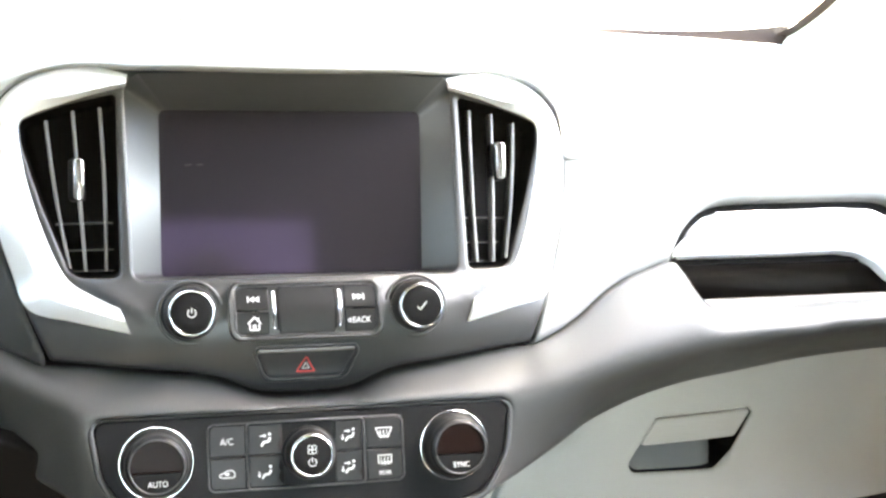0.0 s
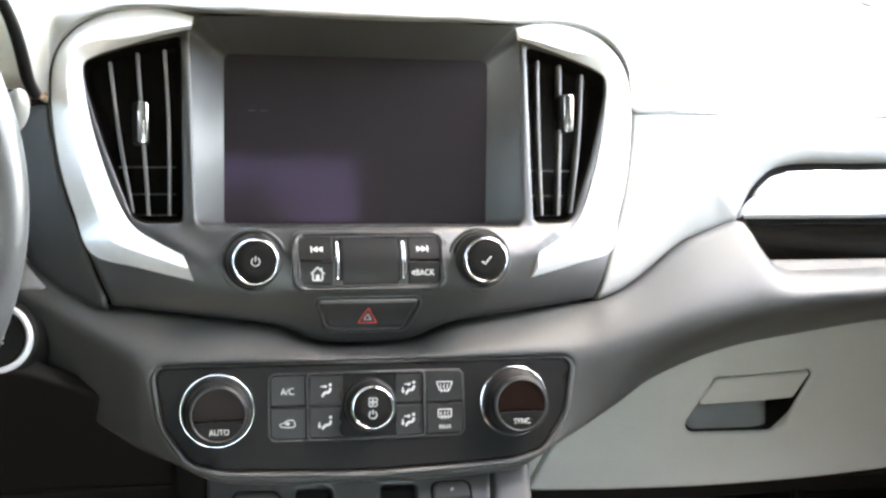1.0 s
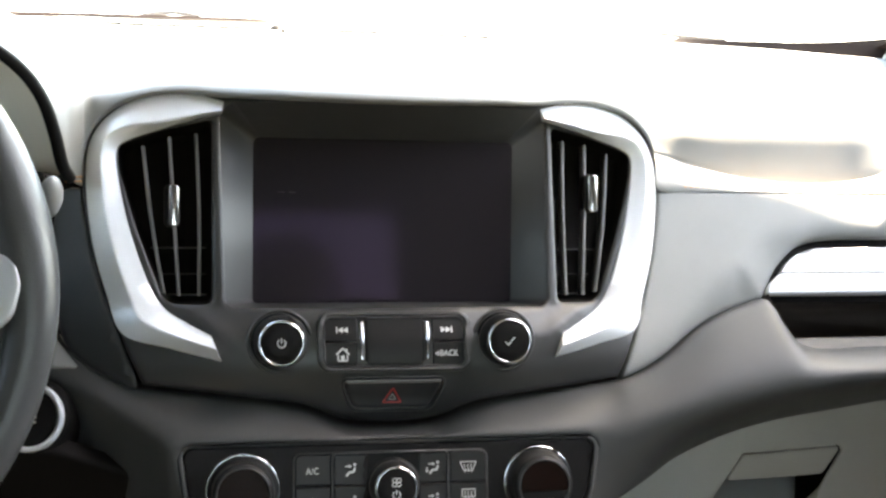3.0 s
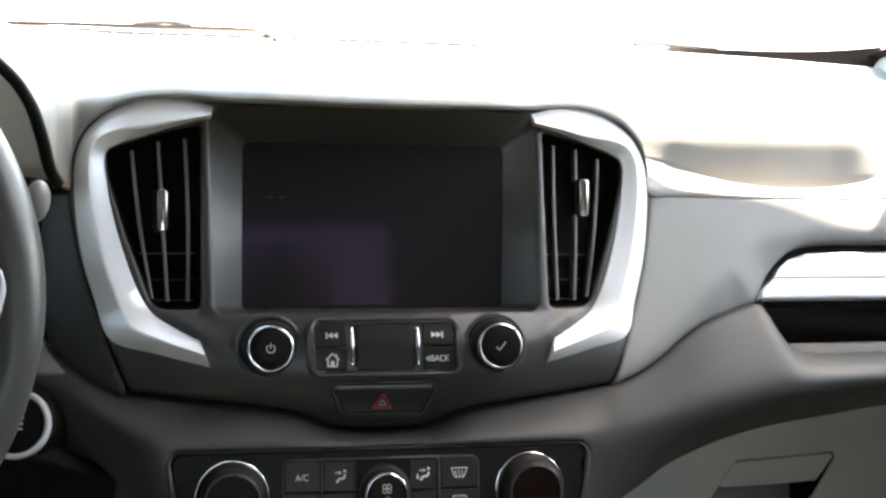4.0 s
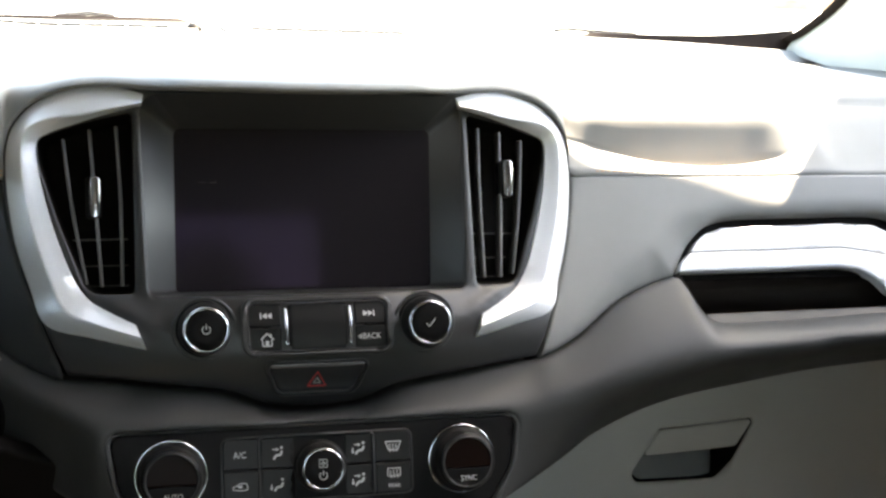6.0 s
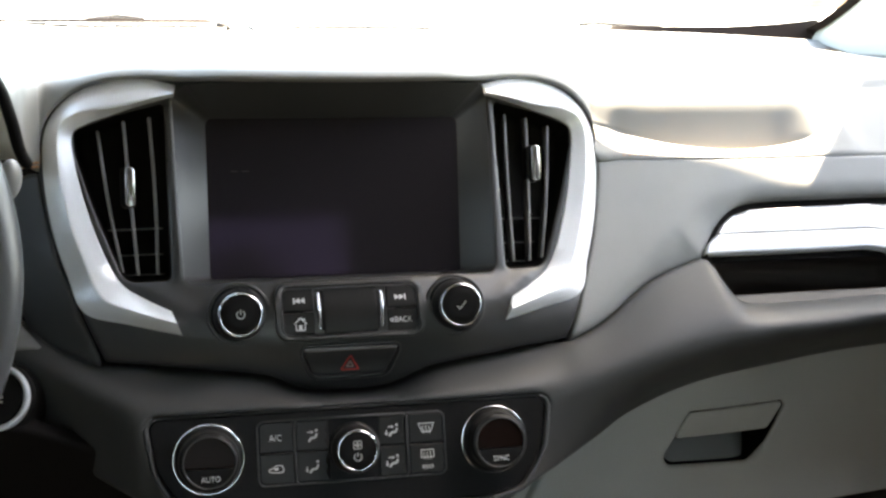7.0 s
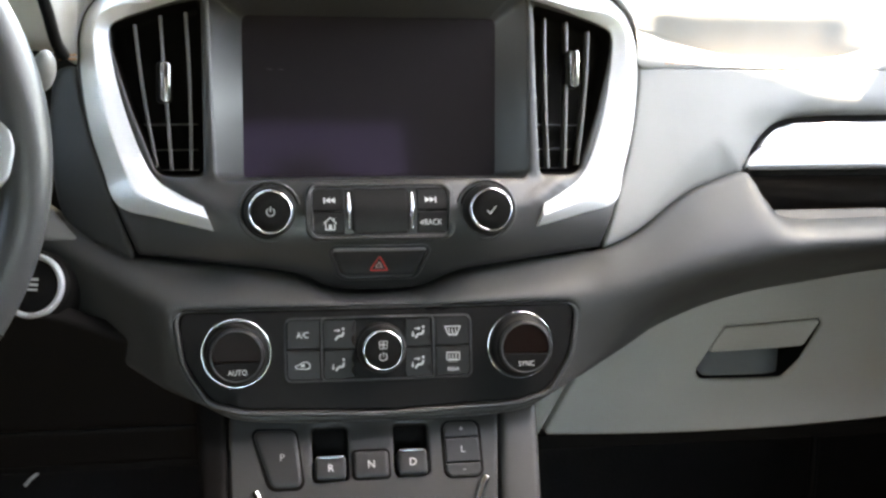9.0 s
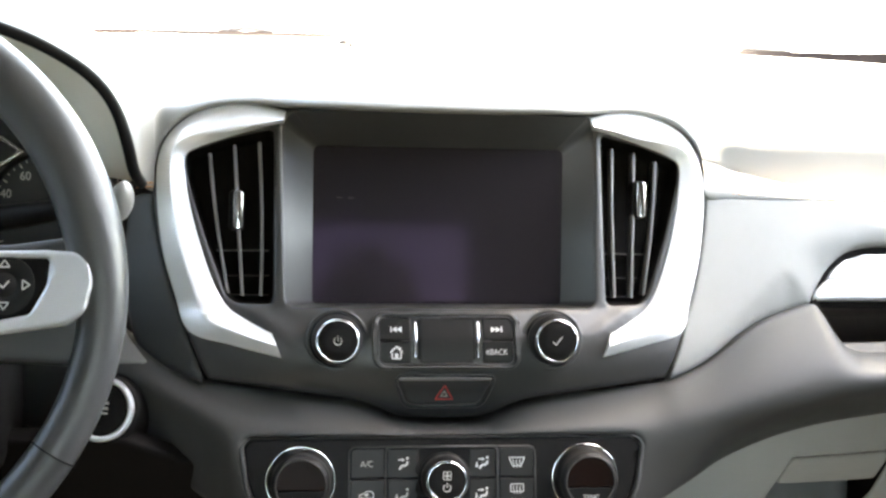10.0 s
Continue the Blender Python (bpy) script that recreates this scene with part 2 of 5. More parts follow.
def tube(path, radius, n=10, bm=None, closed=False, flat=1.0):
    """A round bar along world points; radius one or one a point."""
    bm = bm or bmesh.new()
    p = [Vector(q) for q in path]
    rad = radius if isinstance(radius, (list, tuple, np.ndarray)) else [radius] * len(p)
    rows = []
    up = None
    for i, q in enumerate(p):
        t = (p[(i + 1) % len(p)] - p[i - 1]) if closed else (p[min(i + 1, len(p) - 1)] - p[max(i - 1, 0)])
        t.normalize()
        if up is None:
            up = t.orthogonal().normalized()
        up = (up - t * up.dot(t)).normalized()
        side = t.cross(up)
        rows.append([bm.verts.new(q + rad[i] * (math.cos(a * math.tau / n) * up + flat * math.sin(a * math.tau / n) * side)) for a in range(n)])
    m = len(rows)
    for i in range(m if closed else m - 1):
        a, b = rows[i], rows[(i + 1) % m]
        for j in range(n):
            k = (j + 1) % n
            bm.faces.new((a[j], a[k], b[k], b[j]))
    if not closed:
        bm.faces.new(rows[0]), bm.faces.new(rows[-1][::-1])
    return bm


def bar(a, b, width, xf, w, thick=0.35, bm=None):
    """A flat printed stroke between two points of a face."""
    a, b = Vector(a), Vector(b)
    d = (b - a).normalized()
    s = Vector((-d.y, d.x)) * width / 2
    bm = bm or bmesh.new()
    q = [a + s, a - s, b - s, b + s]
    lo, hi = [bm.verts.new(xf(p.x, p.y, w)) for p in q], [bm.verts.new(xf(p.x, p.y, w + thick)) for p in q]
    bm.faces.new(hi)
    for i in range(4):
        bm.faces.new((lo[i], lo[(i + 1) % 4], hi[(i + 1) % 4], hi[i]))
    return bm


def blot(pts, xf, w, thick=0.35, bm=None):
    """A flat printed shape."""
    bm = bm or bmesh.new()
    lo, hi = [bm.verts.new(xf(*p, w)) for p in pts], [bm.verts.new(xf(*p, w + thick)) for p in pts]
    bm.faces.new(hi)
    for i in range(len(pts)):
        j = (i + 1) % len(pts)
        bm.faces.new((lo[i], lo[j], hi[j], hi[i]))
    return bm


def stroke(pts, width, xf, w, bm=None, closed=False):
    bm = bm or bmesh.new()
    k = len(pts)
    for i in range(k if closed else k - 1):
        bar(pts[i], pts[(i + 1) % k], width, xf, w, bm=bm)
    return bm


def letters(text, u, v, size, xf, w, parent, mat=None, stretch=1.0, name="lettering"):
    """Raised print in the built-in font, centred on (u, v); size is the height of a capital."""
    cu = bpy.data.curves.new(name, "FONT")
    cu.body, cu.size, cu.align_x, cu.align_y, cu.extrude = text, size / 0.7, "CENTER", "CENTER", 0.15
    ob = bpy.data.objects.new(name, cu)
    me = bpy.data.meshes.new_from_object(ob)
    bpy.data.objects.remove(ob)
    for p in me.vertices:
        p.co = xf(u + p.co.x * stretch, v + p.co.y, w + 0.15 + p.co.z)
    me.materials.append(mat or WHITE)
    out = new(name, me)
    out.parent = parent
    return out


def box(a, b, bm=None, bevel=0.0):
    bm = bm or bmesh.new()
    m = Matrix.LocRotScale([(p + q) / 2 for p, q in zip(a, b)], None, [abs(q - p) for p, q in zip(a, b)])
    made = bmesh.ops.create_cube(bm, size=1, matrix=m)
    if bevel:
        es = {e for v in made["verts"] for e in v.link_edges}
        bmesh.ops.bevel(bm, geom=list(es), offset=bevel, segments=3, affect="EDGES")
    return bm

# ================= outside =================
def slab(name, pts, thick, mat, label="", category="", kind="structure"):
    """A plain plate between corner points, thickened along its normal."""
    bm = bmesh.new()
    p = [Vector(q) for q in pts]
    n = (p[1] - p[0]).cross(p[2] - p[0]).normalized() * thick
    a, b = [bm.verts.new(q) for q in p], [bm.verts.new(q + n) for q in p]
    bm.faces.new(a), bm.faces.new(b[::-1])
    for i in range(len(p)):
        j = (i + 1) % len(p)
        bm.faces.new((a[i], b[i], b[j], a[j]))
    return tagged(part(name, bm, mat, smooth=False), label, category, kind=kind)


GROUND = -0.15
bm = bmesh.new()
bmesh.ops.create_grid(bm, x_segments=8, y_segments=8, size=1500, matrix=Matrix.Translation((0, 0, GROUND)))
tagged(part("ground", bm, CONCRETE), "pale sunlit concrete forecourt reaching the horizon", "ground", kind="structure")
bm = box((17, 38.0, GROUND), (90, 38.4, 4.5))
tagged(part("brick_wall", bm, BRICK, smooth=False), "orange-red brick wall across the sunlit forecourt", "wall", kind="structure")


def tree(x, y, height, spread, rng):
    """A small broadleaf tree: tapered trunk, limbs and a crown of many leaf clumps. Unseen, added to darken the
    screen's reflection.
    """
    t = thing("tree", "leafy green tree added unseen behind the car to break up the screen reflection", "tree", "trees behind the car")
    trunk = [(x + 0.05 * math.sin(k), y, GROUND + height * 0.6 * k / 5) for k in range(6)]
    part("trunk", tube(trunk, [0.16, 0.14, 0.12, 0.10, 0.08, 0.05], 9), BARK, t)
    top = Vector((x, y, GROUND + height * 0.62))
    bm, crown = bmesh.new(), bmesh.new()
    for k in range(9):
        a, e = k * 2.4, 0.3 + 0.9 * rng.random()
        tip = top + Vector((math.cos(a) * math.cos(e), math.sin(a) * math.cos(e), math.sin(e))) * spread * 0.8
        root = Vector(trunk[3]).lerp(Vector(trunk[5]), rng.random())
        tube([root, root.lerp(tip, 0.5) + Vector((0, 0, 0.1)), tip], [0.05, 0.03, 0.012], 6, bm=bm)
    part("limbs", bm, BARK, t)
    for k in range(420):
        d = Vector((rng.gauss(0, 1), rng.gauss(0, 1), rng.gauss(0, 1))).normalized() * (0.45 + 0.6 * rng.random() ** 0.6)
        p = top + Vector((d.x * spread, d.y * spread, d.z * height * 0.36))
        r = 0.09 + 0.12 * rng.random()
        m = Matrix.Translation(p) @ Matrix.Rotation(rng.random() * 6.28, 4, d) @ Matrix.Diagonal((r * 1.4, r, r * 0.55, 1))
        bmesh.ops.create_icosphere(crown, subdivisions=1, radius=1.0, matrix=m)
    for v in crown.verts:
        v.co += Vector((rng.uniform(-1, 1), rng.uniform(-1, 1), rng.uniform(-1, 1))) * 0.04
    part("crown", crown, LEAF, t, smooth=False)


# invented trees, there only to break up the reflection in the display
rng = random.Random(4)
for x, y, h, w in ((-1.2, -25.0, 6.3, 1.3), (1.55, -24.5, 6.0, 1.15), (5.4, -25.5, 6.4, 1.4), (3.2, -27.0, 5.0, 1.0)):
    tree(x, y, h, w, rng)

# ================= cabin shell =================
SIDE = [(0.785, 0.76, 1.070), (0.782, 0.68, 1.095), (0.776, 0.57, 1.152), (0.742, 0.40, 1.27), (0.712, 0.22, 1.39), (0.672, 0.096, 1.47)]
DOOR_EDGE = [(0.80, 0.30, 1.03), (0.80, 0.27, 1.10), (0.795, 0.22, 1.17), (0.765, 0.10, 1.29), (0.72, -0.05, 1.41), (0.67, -0.16, 1.475)]


def mirror(p):
    return (-p[0], p[1], p[2])


def header(x):
    """Front edge of the roof, bowed forward in the middle."""
    return 0.1443 - 0.045 * (abs(x) / 0.66) ** 2, 1.50 - 0.03 * (abs(x) / 0.66) ** 2


for sgn in (1, -1):
    flip = (lambda p: tuple(p)) if sgn > 0 else mirror
    a, b = [flip(p) for p in spline(SIDE, 5)], [flip(p) for p in spline(DOOR_EDGE, 5)]
    rows = []
    for p, q in zip(a, b):
        p, q = Vector(p), Vector(q)
        out = Vector((sgn * 0.035, 0.01, 0.0))
        rows.append([p + out * 1.2, p, p.lerp(q, 0.06) - out * 0.25, p.lerp(q, 0.35) - out * 0.45, p.lerp(q, 0.7) - out * 0.4, q, q + out * 1.2])
    tagged(part("pillar_right" if sgn > 0 else "pillar_left", grid(rows, close_u=True), PILLAR), "light grey cloth-covered windscreen pillar trim", "pillar", kind="structure")
    x = 0.82 * sgn
    zd = 1.03
    slab("door_right" if sgn > 0 else "door_left", [(x, 0.72, 0.15), (x, -1.9, 0.15), (x, -1.9, zd), (x, 0.72, zd)], 0.05 * -sgn if sgn < 0 else 0.05, PAD_DARK, "dark grey plain inner side of the car", "wall")
    # upper sides behind the front side windows closed by unseen panels that block light
    for name, y0, y1 in (("sill", 0.05, -1.9), ("light_block", -0.3, -1.0), ("rear_light_block", -1.0, -1.9)) if sgn > 0 else (("sill", 0.05, -0.22), ("light_block", -0.22, -1.0), ("rear_light_block", -1.0, -1.9)):
        z0, z1 = (zd, 1.14) if name == "sill" else (1.14 if sgn > 0 else 1.03, 1.48)
        slab(name + ("_right" if sgn > 0 else "_left"), [(x, y0, z0), (x, y1, z0), (0.79 * sgn, y1, z1), (0.79 * sgn, y0, z1)], 0.04 * sgn, PAD_DARK, "unseen dark panel closing the cabin side against light", "wall")
    if sgn > 0:
        tagged(part("door_shoulder", box((0.70, -1.9, 0.70), (0.82, 0.04, 1.11), bevel=0.02), PAD_DARK), "dark padded shoulder of the passenger's door", "door trim", kind="structure")
    slab("rail_right" if sgn > 0 else "rail_left", [(0.70 * sgn, 0.0, 1.47), (0.70 * sgn, -1.9, 1.47), (0.80 * sgn, -1.9, 1.38), (0.80 * sgn, 0.0, 1.38)], 0.02, LINER, "dark grey lining above a side window", "trim")

roof_z = lambda y: 1.49 + 0.04 * min(1.0, (0.1 - y) / 0.6)
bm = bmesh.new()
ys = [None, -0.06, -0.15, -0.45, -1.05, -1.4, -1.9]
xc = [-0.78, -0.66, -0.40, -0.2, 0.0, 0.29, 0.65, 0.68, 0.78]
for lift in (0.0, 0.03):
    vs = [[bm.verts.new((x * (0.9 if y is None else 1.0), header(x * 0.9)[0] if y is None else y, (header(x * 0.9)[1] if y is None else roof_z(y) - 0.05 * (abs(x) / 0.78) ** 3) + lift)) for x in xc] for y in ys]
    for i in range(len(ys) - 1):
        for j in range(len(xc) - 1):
            # the gap is an unseen sunroof, added to light the dash from above
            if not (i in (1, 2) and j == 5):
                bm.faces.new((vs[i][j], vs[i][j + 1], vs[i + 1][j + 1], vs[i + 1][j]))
tagged(part("ceiling", bm, LINER), "dark grey cloth headliner with an unseen opening added for light from above", "ceiling", kind="structure")
# unseen closing wall; its tailgate glass opening is sized for light and screen reflection
for name, a, b in (("wall_rear_low", (-0.85, -1.95, 0.1), (0.85, -1.9, 1.06)), ("wall_rear_left", (-0.85, -1.95, 1.06), (-0.4, -1.9, 1.56)), ("wall_rear_right", (0.31, -1.95, 1.06), (0.85, -1.9, 1.56)), ("wall_rear_top", (-0.4, -1.95, 1.415), (0.31, -1.9, 1.56))):
    tagged(part(name, box(a, b), PAD_DARK, smooth=False), "unseen dark wall closing the cabin behind to limit light", "wall", kind="structure")
tagged(part("floor", box((-0.86, -1.95, 0.06), (0.86, 0.72, 0.12)), CARPET, smooth=False), "black carpeted car floor", "floor", kind="structure")
tagged(part("wall_front", box((-0.86, 0.40, 0.12), (0.86, 0.45, 1.0)), CARPET, smooth=False), "black carpeted bulkhead of the footwells", "wall", kind="structure")


# unseen front seats, added to shade the footwells and the outer dash from behind
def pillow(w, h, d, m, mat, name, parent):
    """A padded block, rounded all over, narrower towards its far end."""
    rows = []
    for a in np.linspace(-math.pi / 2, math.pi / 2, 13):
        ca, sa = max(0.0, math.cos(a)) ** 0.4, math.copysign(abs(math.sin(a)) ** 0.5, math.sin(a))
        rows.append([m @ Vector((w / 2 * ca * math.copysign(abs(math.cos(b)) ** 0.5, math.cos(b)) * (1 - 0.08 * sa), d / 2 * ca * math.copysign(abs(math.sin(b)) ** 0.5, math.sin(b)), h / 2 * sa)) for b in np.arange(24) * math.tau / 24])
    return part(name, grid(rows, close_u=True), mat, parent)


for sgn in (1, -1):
    seat = thing("front_seat", "dark grey upholstered front seat with a headrest, unseen, added for shade", "seat", "front seats")
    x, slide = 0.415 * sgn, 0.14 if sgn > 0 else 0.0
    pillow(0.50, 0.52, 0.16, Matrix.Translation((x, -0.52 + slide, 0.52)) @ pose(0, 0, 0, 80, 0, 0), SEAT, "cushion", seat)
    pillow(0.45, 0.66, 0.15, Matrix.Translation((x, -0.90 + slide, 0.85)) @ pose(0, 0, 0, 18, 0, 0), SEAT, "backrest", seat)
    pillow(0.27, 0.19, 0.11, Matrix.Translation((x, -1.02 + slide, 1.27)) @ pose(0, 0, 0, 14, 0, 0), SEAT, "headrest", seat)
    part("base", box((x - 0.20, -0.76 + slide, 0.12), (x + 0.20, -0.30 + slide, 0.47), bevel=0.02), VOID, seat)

tagged(part("cowl", box((-0.80, 0.80, 1.02), (0.80, 1.0, 1.064)), RUBBER, smooth=False), "black cowl panel below the windscreen", "cowl", kind="structure")

# windscreen: bowed pane with a black printed border
base = lambda x: (0.79 - 0.06 * (abs(x) / 0.78) ** 2, 1.085 - 0.009 * (abs(x) / 0.78) ** 2)
def pane(x, s):
    y0, z0 = base(x)
    xt = x * (0.66 / 0.785)
    y1, z1 = header(xt)
    return Vector((x + (xt - x) * s, y0 + (y1 - y0) * s + 0.02 * math.sin(math.pi * s), z0 + (z1 - z0) * s + 0.03 * math.sin(math.pi * s)))
xs = np.linspace(-0.785, 0.785, 25)
windshield = tagged(thing("windshield", "clear laminated car windscreen with a black printed border", "windscreen", kind="structure"))
inner = [[pane(x, s) for x in xs] for s in np.linspace(0, 1, 9)]
outer = [[p + Vector((0, 0.003, 0.004)) for p in row] for row in inner]
bm = grid(inner)
grid(outer, bm=bm)
ob = part("pane", bm, GLASS, windshield)
ob.visible_shadow = False
# border: thin in the middle, wide at the corners, then up both pillars
rim, lip = [], []
for x in np.linspace(-0.785, 0.785, 61):
    k = max(0.0, (x - 0.47) / 0.31) if x > 0 else max(0.0, (-x - 0.35) / 0.8)
    p = pane(x, 0.0) + Vector((0, -0.012, 0.0))
    rim.append(p + Vector((0, 0, -0.004 - 0.02 * k)))
    round_off = 0.011 * max(0.0, (abs(x) - 0.62) / 0.165) ** 2
    lip.append(p + Vector((0, 0.004, (0.0022 + 0.008 * k ** 1.4 + round_off) if not -0.035 < x < 0.49 else -0.004)))
part("border", grid([rim, lip]), FRIT, windshield, "black printed glass border")
for sgn in (1, -1):
    flip = (lambda p: Vector(p)) if sgn > 0 else (lambda p: Vector(mirror(p)))
    e = [flip(p) for p in spline(SIDE, 6)]
    part("border", grid([[p + Vector((0.012 * sgn, 0.004, -0.004)) for p in e], [p + Vector((-0.016 * sgn, -0.002, 0.004)) for p in e]]), FRIT, windshield, "black printed glass border")

# wipers lying below the glass
for pts in ([(-0.205, 0.86, 1.081), (-0.165, 0.86, 1.086), (-0.13, 0.86, 1.083)], [(0.478, 0.85, 1.080), (0.50, 0.85, 1.083), (0.53, 0.845, 1.082), (0.60, 0.84, 1.079)]):
    w = thing("windscreen_wiper", "grey-black windscreen wiper resting below the glass", "wiper", "windscreen wipers")
    part("blade", tube(spline(pts, 6), 0.0036, 8), RUBBER, w)
    mid = Vector(pts[1])
    part("arm", tube([mid + Vector((0.045, 0.002, -0.005)), mid + Vector((0.012, 0, 0.0015)), mid + Vector((-0.02, 0.0, 0.001))], [0.0028, 0.0026, 0.0015], 8), SILVER, w, "weathered grey arm")

# ================= dash top =================
def dash(x, y, z):
    """World to the frame of the dash, in mm."""
    s, c = math.sin(radians(15)), math.cos(radians(15))
    return x * 1000, 1000 * (y * s + (z - 1) * c), 1000 * (-y * c + (z - 1) * s)


half = [(201.5, 27, -9), (201, 46, -10), (195.5, 63.5, -9), (179, 79, -5), (155.5, 86, 0), (132, 86.8, 5), (108, 84.5, 14), (80, 81.2, 34), (40, 79.4, 42)]
# points of the front edge, with the shares of the scooped face and of the steep shoulder
EDGE = [((0.83, 0.075, 1.010), 1.0, 0.0), ((0.77, 0.066, 1.012), 1.0, 0.0), ((0.72, 0.058, 1.0145), 1.0, 0.0), ((0.62, 0.04, 1.018), 1.0, 0.0), ((0.52, 0.027, 1.0202), 1.0, 0.0), ((0.46, 0.0212, 1.0209), 1.0, 0.0), ((0.437, 0.0198, 1.0211), 1.0, 0.0), ((0.421, 0.0192, 1.0212), 1.0, 0.0), ((0.405, 0.0186, 1.0212), 1.0, 0.0), ((0.385, 0.0183, 1.0212), 1.0, 0.0), ((0.355, 0.018, 1.0212), 1.0, 0.0), ((0.325, 0.018, 1.0212), 1.0, 0.0), ((0.30, 0.018, 1.0212), 1.0, 0.0), ((0.27, 0.018, 1.0212), 1.0, 0.0), ((0.24, 0.018, 1.0212), 1.0, 0.0), ((0.222, 0.018, 1.0213), 1.0, 0.0)]
EDGE += [(tuple(D(*p)), k, 0.0) for p, k in zip(half, (0.9, 0.6, 0.3, 0.12, 0.04, 0.0, 0.0, 0.0, 0.0))]
EDGE += [(tuple(D(0, 78.8, 44)), 0.0, 0.0)]
EDGE += [(tuple(D(-p[0], p[1], p[2])), 0.0, k) for p, k in list(zip(half, (1.0, 1.0, 0.8, 0.4, 0.1, 0.0, 0.0, 0.0, 0.0)))[::-1]]
EDGE += [(p, 0.0, k) for p, k in (((-0.2085, 0.003, 1.029), 1.0), ((-0.2105, -0.02, 1.042), 1.0), ((-0.2135, -0.03, 1.063), 0.9), ((-0.2195, -0.035, 1.085), 0.5), ((-0.231, -0.035, 1.102), 0.1), ((-0.250, -0.037, 1.117), 0.0), ((-0.280, -0.04, 1.132), 0.0), ((-0.33, -0.04, 1.147), 0.0), ((-0.37, -0.04, 1.150), 0.0), ((-0.45, -0.04, 1.131), 0.0), ((-0.52, -0.03, 1.08), 0.3), ((-0.55, -0.01, 1.03), 1.0), ((-0.62, 0.03, 1.02), 1.0), ((-0.83, 0.07, 1.01), 1.0))]
STEEP = [(0, 0.0, 0.0), (0, 0.002, 0.27), (0, 0.0045, 0.53), (0, 0.008, 0.75), (0, 0.017, 0.90), (0, 0.029, 0.95), (0, 0.048, 0.98), (0, 0.10, 1.0)]
HOOD = [(0, 0.0, 0.0), (0, 0.002, 0.002), (0, 0.006, 0.004), (0, 0.014, 0.0056), (0, 0.026, 0.0067), (0, 0.037, 0.0074), (0, 0.052, 0.008), (0, 0.10, 0.009)]


def pad_station(p, k, s):
    x, y, z = p
    # the padded face: a ledge above the seam, a steep scoop, then the crest
    xs, zs = (0.205, 0.222, 0.24, 0.27, 0.30, 0.325, 0.355, 0.385, 0.405, 0.421, 0.437), (0.0255, 0.0195, 0.0145, 0.0080, 0.0043, 0.0032, 0.0044, 0.0096, 0.0165, 0.027, 0.036)
    zf = float(np.interp(x, xs, zs))
    steep = min(7.0, max(2.9, 5 - 150 * float(np.interp(x + 0.01, xs, zs) - np.interp(x - 0.01, xs, zs))))
    steep *= float(np.interp(x, (0.205, 0.265), (1.3, 0.98)))
    foot = max(0.027, zf + 0.008)
    ya = 0.0205 + (foot - zf - 0.003) / steep
    yb = ya + 0.012 / (0.9 * steep)
    flare = [(0, 0.0, 0.0), (0, 0.0187, zf * 0.9), (0, 0.0205, zf + 0.003), (0, ya, foot), (0, yb, foot + 0.012), (0, yb + 0.005, min(foot + 0.0195, 0.0506)), (0, yb + 0.0175, 0.0538), (0, 0.092, 0.058)]
    soft = min(1.0, max(0.0, (x - 0.395) / 0.036))
    gentle = [(0, 0.0, 0.0), (0, 0.015, 0.011), (0, 0.030, 0.0225), (0, 0.037, 0.028), (0, 0.047, 0.036), (0, 0.055, 0.0415), (0, 0.066, 0.048), (0, 0.092, 0.058)]
    flare = [tuple(a + (b - a) * soft for a, b in zip(f, g)) for f, g in zip(flare, gentle)]
    rise = max(0.0, 1.088 - z)
    out = [Vector((x, y + k * f[1] + s * g[1] + (1 - k - s) * h[1], z + k * f[2] + s * g[2] * rise + (1 - k - s) * h[2])) for f, g, h in zip(flare, STEEP, HOOD)]
    last = out[-1]
    yb = base(x)[0] - 0.025
    zb = 1.082 - 0.0105 * (abs(x) / 0.72) ** 2
    for t in (0.3, 0.6, 0.85, 1.0):
        q = last.lerp(Vector((x * 0.99, yb, zb)), t)
        q.z = zb + (last.z - zb) * (1 - t) ** 2.2
        q.z += 0.001 * math.sin(math.pi * t) - 8.0 * min(1.0, max(0.0, 2.2 * (1 - t))) * max(0.0, x - 0.665) ** 2
        out.append(q)
    out.append(out[-1] + Vector((0, 0.01, -0.03)))
    return out


top_x, top_z = zip(*sorted((p[0], pad_station(*e)[7].z) for e in EDGE for p in e[:1]))


def pad_top(x, y):
    """Height of the dash top behind its crest."""
    z = float(np.interp(x, top_x, top_z))
    return 1.082 + (z - 1.082) * (1 - (y - 0.11) / (base(x)[0] - 0.025 - 0.11)) ** 2.2


stations = [np.array([tuple(q) for q in pad_station(*e)]).ravel() for e in EDGE]
rows = [[Vector(q) for q in r.reshape(-1, 3)] for r in spline(stations, 6)]
rows = [[r[0] + Vector((0, 0.06, -0.006)), r[0] + Vector((0, 0.006, -0.004)), r[0] + Vector((0, 0.0015, -0.002))] + list(spline([tuple(q) for q in r], 3)) for r in rows]
dash_top = thing("dash_top", "soft grey padded vinyl dashboard top in full sun", "dashboard", kind="structure")
part("pad", grid(rows), PAD, dash_top)

# grey cap between the dash end, the door and the pillar foot
upper, lower = [(0.735, 0.68, 1.052), (0.728, 0.45, 1.062), (0.73, 0.25, 1.066)], [(0.73, 0.68, 1.043), (0.722, 0.45, 1.042), (0.724, 0.25, 1.040)]
a, b = [Vector(p) for p in spline(upper, 6)], [Vector(p) for p in spline(lower, 6)]
